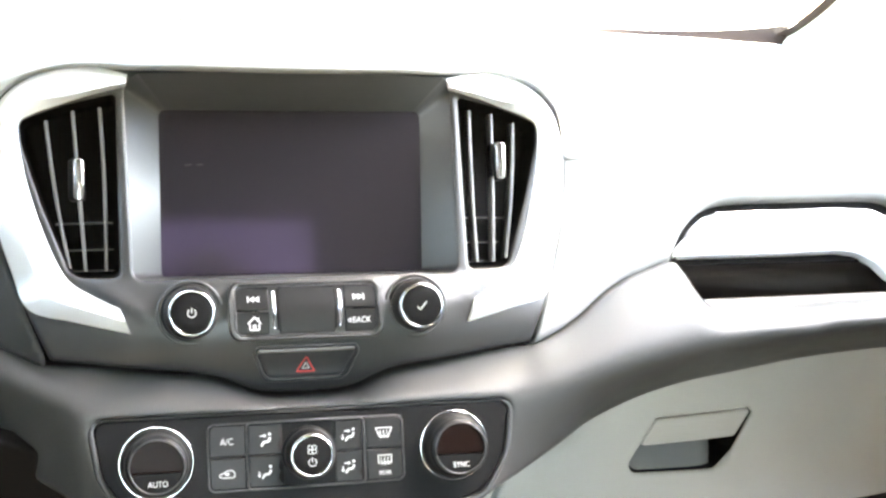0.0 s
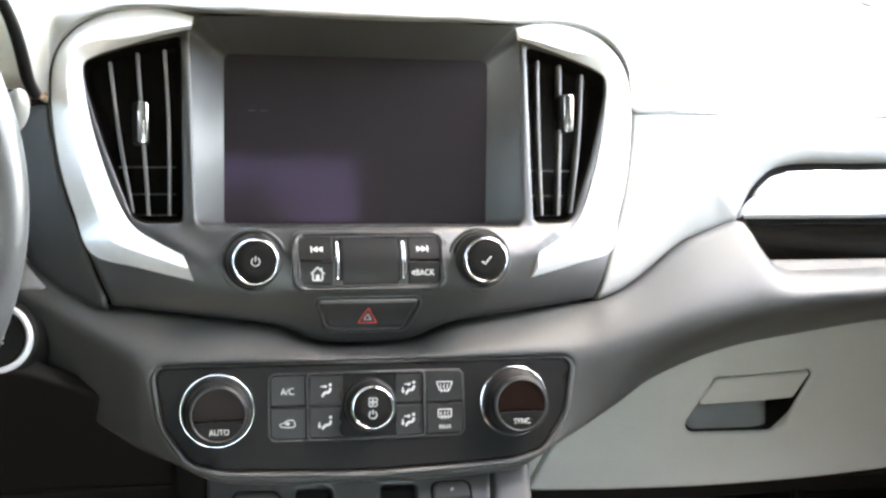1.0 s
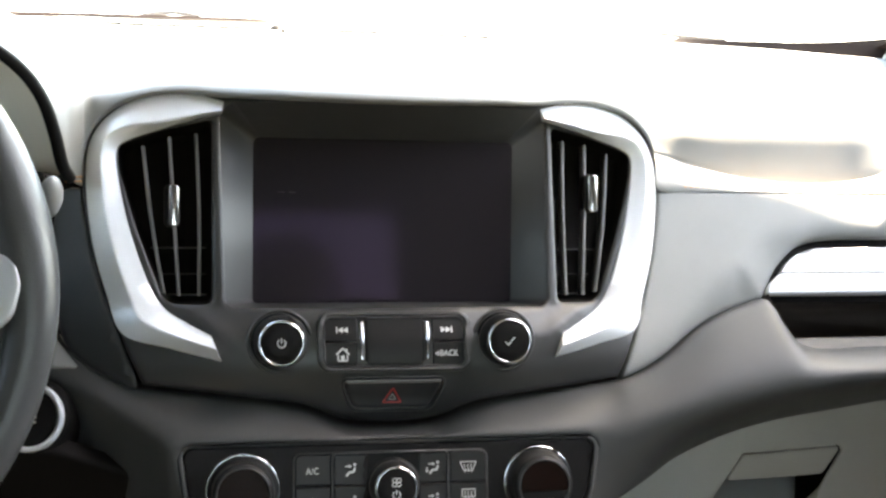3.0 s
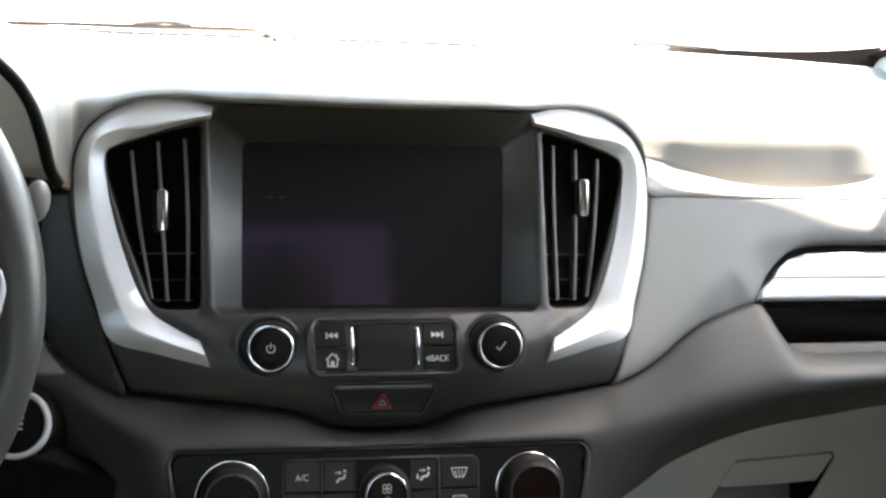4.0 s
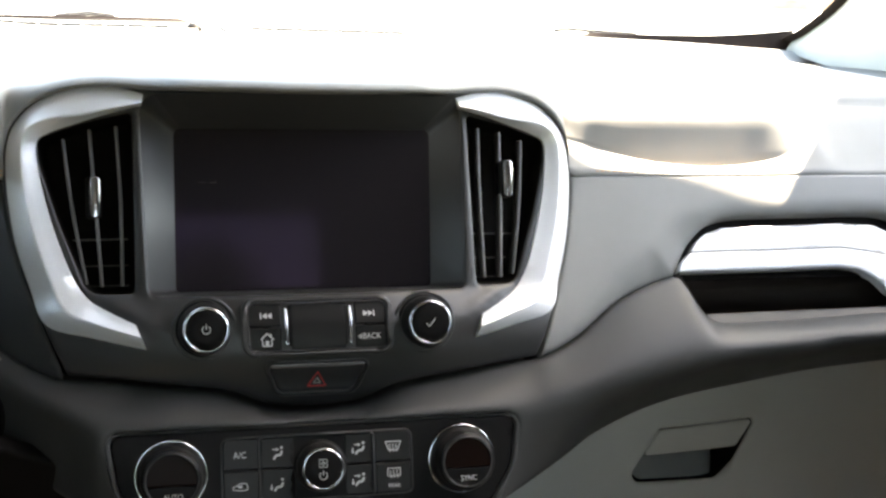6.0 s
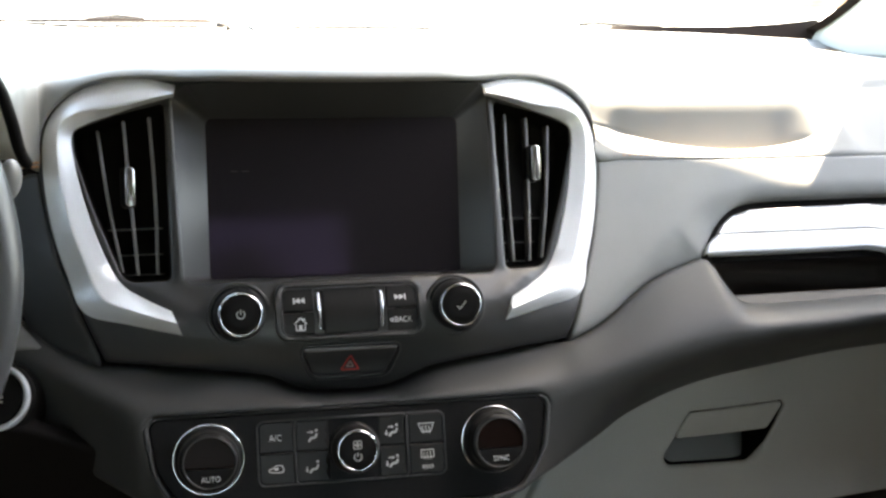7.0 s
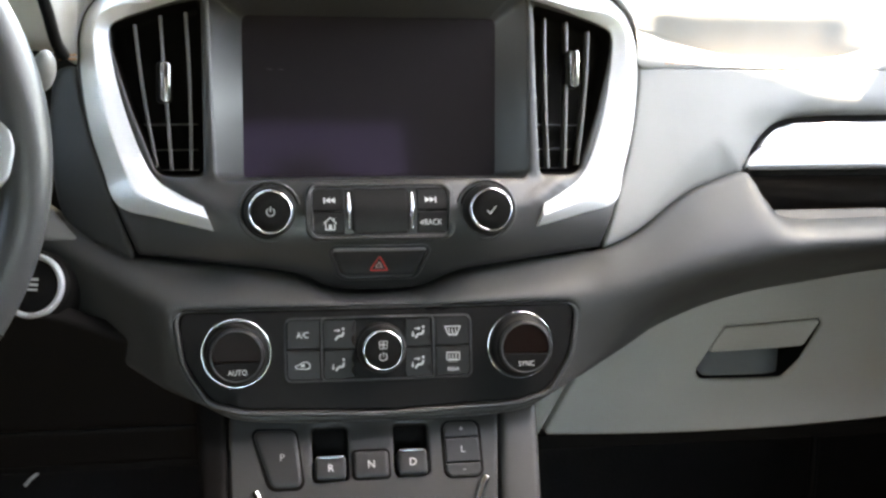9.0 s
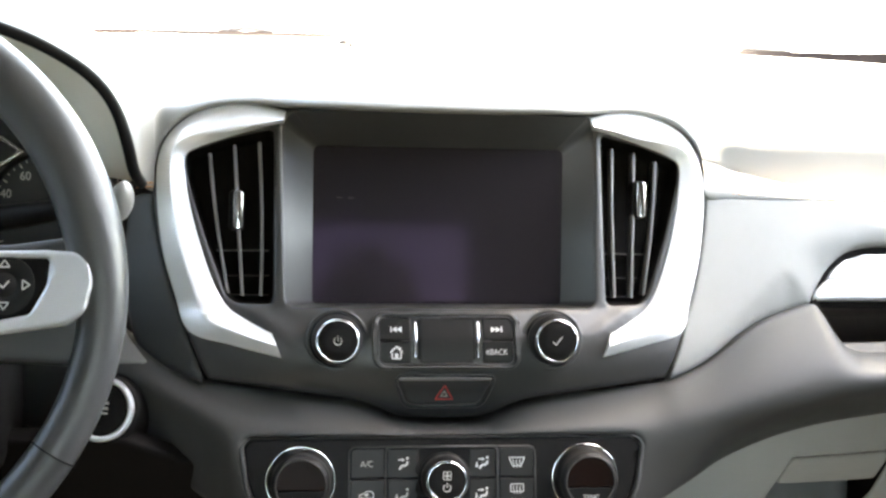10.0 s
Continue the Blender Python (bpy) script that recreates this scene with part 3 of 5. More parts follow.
tagged(part("dash_end_trim", grid([[p + Vector((0.11, 0, 0.006)) for p in a], a, [p.lerp(q, 0.5) + Vector((-0.004, -0.002, 0)) for p, q in zip(a, b)], b, [q + Vector((0.04, 0, -0.004)) for q in b]]), PAD_DARK), "dark grey rounded cap at the dashboard's end", "trim", kind="structure")

# stitching along the seam: short tan threads
def stitches(a, b, count):
    bm = bmesh.new()
    a, b = Vector(a), Vector(b)
    for i in range(count):
        p, q = a.lerp(b, (i + 0.12) / count), a.lerp(b, (i + 0.88) / count)
        tube([p, p.lerp(q, 0.5) + Vector((0, -0.0003, 0.0004)), q], 0.0006, 6, bm=bm)
    return bm


for dz in (0.0022, 0.0048):
    tagged(part("stitching", stitches((0.208, 0.0175 + dz * 1.5, 1.0210 + dz), (0.55, 0.0275 + dz * 1.5, 1.0198 + dz), 70), TAN, dash_top, "tan double stitching"), kind="stuff")
    part("stitching", stitches((-0.2010, 0.006 + dz * 0.5, 1.0225 + dz), (-0.2115, -0.003 + dz * 0.5, 1.0235 + dz), 4), TAN, dash_top, "tan double stitching")

# demister outlets and sensor by the glass
for x0, x1, k in ((-0.258, -0.070, 8), (0.021, 0.200, 7)):
    g = thing("demister_grille", "long grey slotted demister outlet set in the dash top", "air vent", "demister outlets")
    rows_g = [[Vector((x, y, pad_top(x, y) + 0.002 + dz)) for x in np.linspace(x0 - 0.03, x1 + 0.03, 12)] for y, dz in ((0.573, -0.003), (0.5735, 0.0012), (0.577, 0.002), (0.695, 0.002), (0.70, 0.0012), (0.701, -0.003))]
    part("frame", grid(rows_g), PAD, g)
    for i in range(k):
        a, b = x0 + (x1 - x0) * (i + 0.06) / k, x0 + (x1 - x0) * (i + 0.94) / k
        zt = pad_top((a + b) / 2, 0.59) + 0.0046
        part("slot", box((a, 0.580, zt - 0.004), (b, 0.606, zt + 0.0018)), SLOT, g, smooth=False)
    za, zb = pad_top(x0, 0.69) + 0.0045, pad_top(x1, 0.69) + 0.0045
    part("slot", tube([(x0 - 0.03, 0.69, za), (x1 + 0.03, 0.69, zb)], 0.0016, 6), SLOT, g)
bm = bmesh.new()
bmesh.ops.create_uvsphere(bm, u_segments=20, v_segments=10, radius=0.010, matrix=Matrix.Translation((-0.0435, 0.59, pad_top(-0.0435, 0.59) + 0.002)) @ Matrix.Diagonal((1, 1, 0.8, 1)))
tagged(part("light_sensor", bm, PANEL), "small dark domed light sensor on the dash top", "sensor")

# ================= centre stack =================
def mirrored(pts):
    """A closed outline from its right half, top to bottom."""
    return list(pts) + [(-u, v) for u, v in pts[::-1] if abs(u) > 1e-6]


stack = thing("centre_stack", "charcoal centre stack with silver trim and a dark display", "dashboard panel")
right_edge = [(40, 90), (89, 89.5), (112, 88.5), (134, 88), (152, 86.5), (176, 79.5), (193, 66), (201, 47), (202.5, 27), (198, -6), (190, -36), (177, -70), (161, -107)]
low_edge = [(161, -107), (110, -113.5), (64, -119.5), (48, -124.5), (37, -130), (24, -133.5), (0, -134.5)]
outline = mirrored([(0, 90)] + [tuple(p) for p in spline(right_edge, 4)] + [tuple(p) for p in spline(low_edge, 4)][1:])
opening = rounded([(-108, -57.5), (108, -57.5), (113, 77.5), (-113, 77.5)], [7, 7, 10, 10], 6)
vent = [tuple(p) for p in rounded([(117.5, 67.5), (117, -55), (147, -55), (165, -8), (178, 34), (179.5, 50.5), (150, 60.5)], [3, 4, 12, 40, 20, 6, 60], 5)]
hazard_hole = rounded([(-33.5, -105), (33.5, -105), (24.5, -123.5), (-24.5, -123.5)], [3.5, 3.5, 8, 8], 7)
vent_left = [(-u, v) for u, v in vent]
# added black plate behind the face, keeps sunlight out of the gaps
part("backing", plate([(-178, -58), (178, -58), (170, -152), (-170, -152)], D, -22, thick=2, r=0.5, step=30), VOID, stack)


def bezel_face(u, v):
    """The stack's face with a ledge that rises from below each vent to a ridge beside the trim."""
    a, b = np.array((148.0, -51.0)), np.array((103.0, -80.0))
    d = (b - a) / np.linalg.norm(b - a)
    q = np.array((abs(u), v)) - a
    along, across = float(q @ d), float(q @ np.array((-d[1], d[0])))
    fade = min(1.0, max(0.0, (62 - along) / 22)) * min(1.0, max(0.0, (along - 4) / 15))
    rise = max(0.0, 1 + across / 12) if across < 0 else max(0.0, 1 - across / 5)
    return FACE(u, v) + 3.2 * fade * rise * rise * (3 - 2 * rise)


part("bezel", plate(outline, D, bezel_face, thick=[26, 2, 3, 3, 4], r=2.5, step=4, holes=[opening, vent, vent_left, hazard_hole]), HOUSING, stack)


def funnel(a, b, ha, hb, xf, k=4, cap=False):
    """Walls between two loops of as many points."""
    def fill(lp, h):
        out = []
        for i in range(len(lp)):
            p, q = lp[i], lp[(i + 1) % len(lp)]
            for j in range(k):
                u, v = p[0] + (q[0] - p[0]) * j / k, p[1] + (q[1] - p[1]) * j / k
                out.append((u, v, h(u, v) if callable(h) else h))
        return out
    A, B = fill(a, ha), fill(b, hb)
    rows = [[xf(*p) for p in A], [xf(*[x + (y - x) * 0.5 for x, y in zip(p, q)]) for p, q in zip(A, B)], [xf(*p) for p in B]]
    bm = grid(rows, close_u=True)
    if cap:
        bm.verts.ensure_lookup_table()
        n = len(A)
        bm.faces.new([bm.verts[2 * n + i] for i in range(n)])
    return bm


def hood_drop(u, v):
    """The surround's upper edge rises to meet the underside of the padded hood."""
    return 25 * min(1.0, max(0.0, (v - 62) / 14)) * min(1.0, max(0.0, (112 - abs(u)) / 12))


glass = rounded([(-90, -55.2), (90, -55.2), (90, 57), (-90, 57)], [3, 3, 5, 5], 6)
sharpen(part("surround", funnel(opening, glass, lambda u, v: FACE(u, v) - 2.4 + hood_drop(u, v), lambda u, v: -0.9 + 0.05 * v, D), HOUSING, stack, "splayed charcoal display surround"), 30)
screen = sharpen(part("display", plate(rrect(0, 3.4, 184, 121, 3), D, lambda u, v: -1.3 + 0.05 * v, thick=2, r=0.1, step=20), SCREEN, stack, "switched-off black display glass"), 20)

bm = bar((-73.5, 20.2), (-69, 20.0), 0.3, D, -0.25)
part("faint_marks", bar((-65.5, 20.0), (-61, 20.1), 0.35, D, -0.25, bm=bm), KEY, screen, "two faint paler dashes on the glass", smooth=False)
TRIM_OUT = [(109.5, 80), (134, 86), (160, 83.5), (182, 74), (196.5, 56), (200, 30), (195, -14), (185, -48), (174, -74), (145, -83), (111, -91.5)]
TRIM_IN = [(111, 72), (134, 66.3), (154, 60.2), (171, 54.5), (179.5, 48), (178.5, 30), (171.5, -2), (160, -36), (149, -56), (134, -66.5), (117.5, -75)]
for sgn in (1, -1):
    o, i = spline(TRIM_OUT, 6), spline(TRIM_IN, 6)
    rows = []
    for n, (p, q) in enumerate(zip(o, i)):
        # the crest runs near the inner edge at the top and in the middle further down
        f = min(1.0, max(0.0, (n / (len(o) - 1) - 0.12) / 0.28))
        f = f * f * (3 - 2 * f)
        sc, hc = 0.86 - 0.36 * f, 7.5 + 0.5 * f
        def at(s, h):
            u, v = p[0] + (q[0] - p[0]) * s, p[1] + (q[1] - p[1]) * s
            return D(sgn * u, v, FACE(u, v) + h)
        rows.append([at(0, -6), at(0, 0.2), at(0.04, 1.2), at(sc * 0.55, hc * 0.6), at(sc * 0.93, hc), at(sc, hc + 0.3), at(sc + 0.05, hc - 0.2), at(0.5 * sc + 0.48, 0.5 * hc + 0.6), at(0.98, 1.2), at(1.0, 0.2), at(1.0, -7)])
    bm = grid(rows)
    bm.verts.ensure_lookup_table()
    m = len(rows[0])
    for k in (0, len(rows) - 1):
        bm.faces.new([bm.verts[k * m + j] for j in range(m)])
    sharpen(part("trim", bm, SILVER, stack, "satin silver trim sweep"), 40)

for sgn in (1, -1):
    av = part("air_vent", funnel([(sgn * u, v) for u, v in vent], [(sgn * (u * 0.96 + 5), v * 0.94) for u, v in vent], lambda u, v: FACE(u, v) - 3, lambda u, v: FACE(u, v) - 38, D, cap=True), VOID, stack, "black adjustable air vent")
    for n, (t, b) in enumerate((((128, 59), (125.5, -50)), ((145.5, 57), (138.5, -50)), ((163, 51), (148.5, -48)))):
        bm = bmesh.new()
        pts = []
        for k in range(13):
            s = k / 12
            u, v = t[0] + (b[0] - t[0]) * s + 2.0 * math.sin(math.pi * s) * (n - 1) * 0.6, t[1] + (b[1] - t[1]) * s
            pts.append((u, v, FACE(u, v) - 7 + 1.5 * math.sin(math.pi * s)))
        rows = [[D(sgn * (u + du), v, w + dw) for du, dw in ((-0.5, -11), (-1.2, -2.5), (-1.0, -0.5), (0, 0.2), (1.0, -0.5), (1.2, -2.5), (0.5, -11))] for u, v, w in pts]
        part("vane", grid(rows, close_u=True), SLAT, av)
    for v in (-18, -36, -50):
        a, b = (121, 158) if v > -20 else (121, 150)
        front = -26 if sgn > 0 else -20
        co = [(a, v, -34), (b, v, -34), (b, v + 0.9, -34), (a, v + 0.9, -34), (a, v, front), (b, v, front), (b, v + 0.9, front), (a, v + 0.9, front)]
        me = bpy.data.meshes.new("rear_vane")
        me.from_pydata([D(sgn * u, vv, FACE(u, vv) + w) for u, vv, w in co], [], [(0, 1, 2, 3), (4, 7, 6, 5), (0, 4, 5, 1), (1, 5, 6, 2), (2, 6, 7, 3), (3, 7, 4, 0)])
        me.materials.append(KEY)
        new("rear_vane", me).parent = av
    uu, v0, v1 = (146.5, 8, 35) if sgn > 0 else (143.2, -4, 24)
    vm = (v0 + v1) / 2
    part("tab_base", plate(rrect(sgn * uu, vm, 10.5, v1 - v0, 3), D, FACE(uu, vm) - 2.5, thick=6, r=1.5, step=3, back=True), PANEL, av, "black slider on a vane")
    part("tab", plate(rrect(sgn * uu + 1.3, vm, 6.8, v1 - v0 - 1, 2.5), D, lambda u, v: FACE(uu, vm) - 1.6 + 2.6 * math.sqrt(max(0.0, 1 - ((u - sgn * uu - 1.3) / 3.7) ** 2)) + 0.5 * math.cos((v - vm) / (v1 - v0) * 3.0), thick=2.5, r=0.5, step=0.9), CHROME, av, "chrome slider tab")


def rotary(u, v, w0, r, h, parent, name, ring=True):
    """A ribbed rotary knob with a chrome rim and a dark cap."""
    kn = part(name, lathe(u, v, w0, [(r + 1.5, -1), (r + 1.5, 0.6), (r + 0.6, 1.2), (r, 1.6), (r * 0.985, h * 0.45), (r * 0.93, h * 0.62), (r * 0.86, h * 0.9)], D, cap=False), BUTTON, parent, "black rotary knob with a chrome rim")
    bm = bmesh.new()
    for k in range(60):
        a = k * math.tau / 60
        c, s = math.cos(a), math.sin(a)
        p = [D(u + c * rr, v + s * rr, w0 + hh) for rr, hh in ((r * 1.0, 2), (r * 1.0, h * 0.44))]
        tube(p, 0.0004, 5, bm=bm)
    part("ribbing", bm, KEY, kn)
    part("rim", lathe(u, v, w0, [(r * 0.885, h * 0.84), (r * 0.88, h * 0.90), (r * 0.855, h * 0.965), (r * 0.81, h * 1.0), (r * 0.785, h * 1.0), (r * 0.765, h * 0.95)], D, cap=False), CHROME, kn, "polished chrome rim")
    part("cap", lathe(u, v, w0, [(r * 0.775, h * 0.93), (r * 0.75, h * 0.965), (r * 0.4, h * 0.975)], D), PANEL, kn)
    return kn


for u in (-74, 74):
    w0 = FACE(u, -79) - 0.5
    kn = rotary(u, -79, w0, 17.0, 19.5, stack, "knob")
    w = w0 + 19.5 * 0.975
    if u < 0:
        arc = [(u + 2.6 * math.sin(a), -79 + 2.6 * math.cos(a)) for a in np.linspace(0.6, math.tau - 0.6, 14)]
        bm = stroke(arc, 0.55, D, w)
        part("icon", bar((u, -75.6), (u, -79), 0.55, D, w, bm=bm), WHITE, kn, "white power symbol", smooth=False)
    else:
        part("icon", stroke([(u - 3, -79.6), (u - 1, -81.6), (u + 3.2, -76.4)], 0.6, D, w), WHITE, kn, "white tick symbol", smooth=False)
    # dished seat round the knob
    part("seat", lathe(u, -79, w0, [(21.5, 0.3), (21, 1.1), (20, 1.4), (19.2, 0.8), (18.8, -0.2)], D, cap=False), HOUSING, kn)

# media keys
mf = lambda u, v: FACE(0, v)
media = part("key_panel", plate(rrect(0.5, -79.3, 101, 39.5, 8.5), D, lambda u, v: mf(u, v) + 3.2, thick=4, r=2.0, step=4, holes=[rrect(0.5, -79.3, 93.5, 32.5, 5)]), HOUSING, stack, "raised charcoal frame with media keys")
part("key_well", plate(rrect(0.5, -79.3, 95, 34, 5), D, lambda u, v: mf(u, v) - 0.6, thick=1, r=0.3, step=8), VOID, media)
part("rim", plate(rrect(0.5, -79.3, 93.3, 32.3, 4.9), D, lambda u, v: mf(u, v) + 1.9, thick=2, r=0.5, step=4, holes=[rrect(0.5, -79.3, 91.5, 30.5, 4.2)]), KEY, media, "fine satin rim round the keys")
for name, u0, u1, v0, v1, rr in (("key", -45.6, -24.2, -79.0, -64.0, (1, 1, 1, 4)), ("key", -45.6, -24.2, -94.6, -79.8, (4, 1, 1, 1)), ("key", 25.2, 46.6, -79.0, -64.0, (1, 1, 4, 1)), ("key", 25.2, 46.6, -94.6, -79.8, (1, 4, 1, 1)), ("touch_pad", -17.8, 18.8, -94.6, -64.0, (1, 1, 1, 1))):
    part(name, plate(rounded([(u0, v0), (u1, v0), (u1, v1), (u0, v1)], list(rr)), D, lambda u, v: mf(u, v) + 0.9, thick=2, r=0.6, step=5), BUTTON, media)
for u in (-21.3, 21.8):
    part("strip", plate(rrect(u, -78.8, 2.4, 25, 1.1), D, lambda a, b: mf(a, b) + 1.8, thick=2, r=0.9, step=3), CHROME, media, "slim chrome strip")
    part("strip_bed", plate(rrect(u + (2.8 if u < 0 else -2.8), -78.8, 2.0, 27, 0.9), D, lambda a, b: mf(a, b) + 0.8, thick=1, r=0.5, step=4), PANEL, media)
MK = lambda u, v, w=0.0: D(u, v, mf(u, v) + 0.95 + w)
for sgn, u in ((-1, -34), (1, 34.6)):
    bm = blot([(u + sgn * -3.6, -73.7), (u + sgn * -0.3, -71.8), (u + sgn * -3.6, -69.9)] if sgn > 0 else [(u + 3.6, -73.7), (u + 0.3, -71.8), (u + 3.6, -69.9)], MK, 0.0)
    blot([(u - sgn * 0.3, -73.7), (u + sgn * 3.0, -71.8), (u - sgn * 0.3, -69.9)], MK, 0.0, bm=bm)
    bar((u + sgn * 3.6, -73.8), (u + sgn * 3.6, -69.8), 0.8, MK, 0.0, bm=bm)
    part("icon", bm, WHITE, media, "white skip symbol", smooth=False)
bm = stroke([(-38.2, -87.4), (-34, -83.2), (-29.8, -87.4)], 0.9, MK, 0.0)
bar((-31.6, -83.6), (-31.6, -85.2), 0.9, MK, 0.0, bm=bm)
stroke([(-37, -87.4), (-37, -91.4), (-31, -91.4), (-31, -87.4)], 0.8, MK, 0.0, bm=bm)
blot([(-35.1, -91.4), (-32.9, -91.4), (-32.9, -88), (-35.1, -88)], MK, 0.0, bm=bm)
part("icon", bm, WHITE, media, "white house symbol", smooth=False)
letters("BACK", 35.9, -87.2, 3.9, MK, 0.0, media, stretch=0.86)
part("icon", stroke([(28.9, -85.8), (26.9, -87.2), (28.9, -88.6)], 0.5, MK, 0.0, closed=True), WHITE, media, "white arrow symbol", smooth=False)

# hazard button
hz = [(-34, -104.8), (34, -104.8), (25, -124), (-25, -124)]
fh = lambda u, v: FACE(u, v)
hs = lambda u, v: fh(u, v) + 1.5 - 3.4 * math.sin(min(1, max(0, (-106.5 - v) / 16)) * math.pi)
HS = lambda u, v, w=0.0: D(u, v, hs(u, v) + w)
hazard = part("hazard_button", plate(rounded(hz, [3.5, 3.5, 8, 8], 7), D, hs, thick=6, r=1.6, step=2.5), KEY, stack, "black hazard light button")
part("lip", plate(rounded([(-37, -102), (37, -102), (27.5, -127), (-27.5, -127)], [5, 5, 9, 9], 7), D, lambda u, v: fh(u, v) + 1.6, thick=3, r=1.0, step=4, holes=[rounded([(-34.6, -104.2), (34.6, -104.2), (25.5, -124.6), (-25.5, -124.6)], [3.5, 3.5, 8, 8], 7)]), KEY, hazard)
part("top_edge", plate(rrect(0, -105.6, 63, 2.2, 1.0), D, lambda u, v: fh(u, v) + 2.0, thick=2, r=0.6, step=4), SLAT, hazard, "paler grey upper edge")
w = 0.25
part("icon", stroke(densify([(-6, -120), (6, -120), (0, -110.2)], 1.5), 0.62, HS, w, closed=True), RED, hazard, "red warning triangle", smooth=False)
part("icon", stroke(densify([(-2.3, -118), (2.3, -118), (0, -114.2)], 1.5), 0.5, HS, w, closed=True), WHITE, hazard, "pale inner triangle", smooth=False)

# ================= lower dash sweep =================
M = frame_at((0, 0.018, 1.02), 31)


def to_dash(p):
    return dash(*p)


lows = [(163, -139), (181, -132), (199, -121.5), (218, -107), (237, -95), (260, -86), (279, -81)]
R3 = [(u, v - 1.5, FACE(u, v) - k) for u, v, k in ((0, -134.5, 13), (24, -133.5, 13), (37, -130, 12), (48, -124.5, 12), (64, -119.5, 12), (110, -113.5, 8), (150, -109, 2))]
R3 += [to_dash(M(u, v, 0)) for u, v in lows]
R3_TRAY = R3 + [to_dash(M(u, v, 0)) for u, v in ((288, -97), (297, -111), (311, -117.5), (340, -117.5), (363, -117), (449, -114), (485, -114), (640, -110), (830, -108))]
R3_PLAIN = R3 + [to_dash(M(u, v, 0)) for u, v in ((320, -78), (400, -76), (640, -74), (830, -72))]
R4 = [(0, -143.5, 48), (60, -143.5, 48), (136, -143.5, 48)] + [to_dash(p) for p in ((0.165, -0.0835, 0.879), (0.21, -0.081, 0.891), (0.293, -0.079, 0.908), (0.366, -0.077, 0.913), (0.45, -0.074, 0.917), (0.83, -0.06, 0.92))]
R4_PLAIN = [(0, -143.5, 48), (60, -143.5, 48), (136, -143.5, 48), (150, -138, 46.5), (165, -130.5, 44), (187, -118, 40), (210, -107, 35), (240, -100, 33), (400, -98, 33), (830, -98, 33)]
R5 = [(0, -221, 52), (60, -220.5, 52), (98, -217, 51), (122, -206, 47)] + [to_dash(p) for p in ((0.144, -0.085, 0.818), (0.18, -0.078, 0.834), (0.224, -0.055, 0.845), (0.272, -0.045, 0.8575), (0.335, -0.038, 0.866), (0.466, -0.032, 0.878), (0.83, -0.02, 0.885))]


def rail(table, n=5):
    t = spline(table, n)
    t = t[np.argsort(t[:, 0])]
    return lambda u, k: np.interp(u, t[:, 0], t[:, k])


r3t, r3p, r4t, r4p, r5 = rail(R3_TRAY), rail(R3_PLAIN), rail(R4), rail(R4_PLAIN), rail(R5)


def sweep(u, v):
    """Height of the lower pad; on the driver's side it recedes towards the door."""
    return pad_height(u, v) - (0.38 * max(0.0, -u - 142) if u > -420 else 105.6)


def pad_height(u, v):
    a = abs(u)
    r3, r4 = (r3t, r4t) if u > 0 else (r3p, r4p)
    v3, w3, v4, w4, v5, w5 = r3(a, 1), r3(a, 2), r4(a, 1), r4(a, 2), r5(a, 1), r5(a, 2)
    if v > v4:
        t = min(1.0, (v - v4) / max(1e-3, v3 - v4))
        return w4 + (w3 - w4) * (1 - math.cos(t * math.pi / 2)) ** 0.85
    t = min(1.0, (v4 - v) / max(1e-3, v4 - v5))
    # outside the climate panel the pad tucks under, on the driver's side behind a crease
    k = min(1.0, max(0.0, (a - 145) / (60 if u > 0 else 25)))
    if k > 0 and u < 0:
        d = v4 - v
        return w4 + (1 - k) * (w5 - w4) * (1 - math.cos(t * math.pi / 2)) ** 0.85 - 0.5 * k * d * d / (d + 7)
    if k > 0:
        return w4 + (w5 - 18 * k - w4) * (1 - math.cos(t * math.pi / 2)) ** 0.85
    return w4 + (w5 - w4) * (1 - math.cos(t * math.pi / 2)) ** 0.85


us = np.concatenate([np.arange(0, 340, 5), np.arange(340, 820, 20)])
top = [(u, float(r3t(u, 1))) for u in us]
low = [(u, float(r5(u, 1))) for u in us]
topl = [(-u, float(r3p(u, 1))) for u in us[1:]]
outline = top + low[::-1] + [(-u, v) for u, v in low[1:]] + topl[::-1]
climate_edge = [tuple(p) for p in rounded([(136, -145.5), (130.5, -180), (114, -204), (92, -210), (0, -213.5), (-92, -210), (-114, -204), (-130.5, -180), (-136, -145.5)], [7, 30, 16, 40, 400, 40, 16, 30, 7], 6)]
hole = [(u * 1.012, -178 + (v + 178) * (1.062 if v > -178 else 1.04)) for u, v in climate_edge]
lower_dash = thing("lower_dash", "charcoal padded lower dashboard sweeping out to both doors", "dashboard", kind="structure")
part("pad", plate(outline, D, sweep, thick=[30, 8], r=3.0, step=5, holes=[hole]), PAD_DARK, lower_dash)

# ledge in paler vinyl than the pad: the ridge's highlight is in its colour
part("shelf", plate(rounded([(-275, -96.5), (-200, -98.5), (-221, -76), (-275, -74)], [2, 2, 2, 2], 3), D, lambda u, v: sweep(u, max(v, -96)) + 1.2, thick=7, r=2.2, step=4), PAD, lower_dash, "ledge beside the steering column, paler grey to stand for its lit ridge")

# ================= climate panel =================
CLIM = lambda u, v: 46 - 0.09 * (v + 150)
climate = thing("climate_panel", "black climate control panel with two large dials", "control panel")
part("fascia", plate(climate_edge, D, CLIM, thick=8, r=1.2, step=8), PANEL, climate)
lipo = [(u * 1.03, -178 + (v + 178) * (1.045 if v > -178 else 1.13)) for u, v in climate_edge]
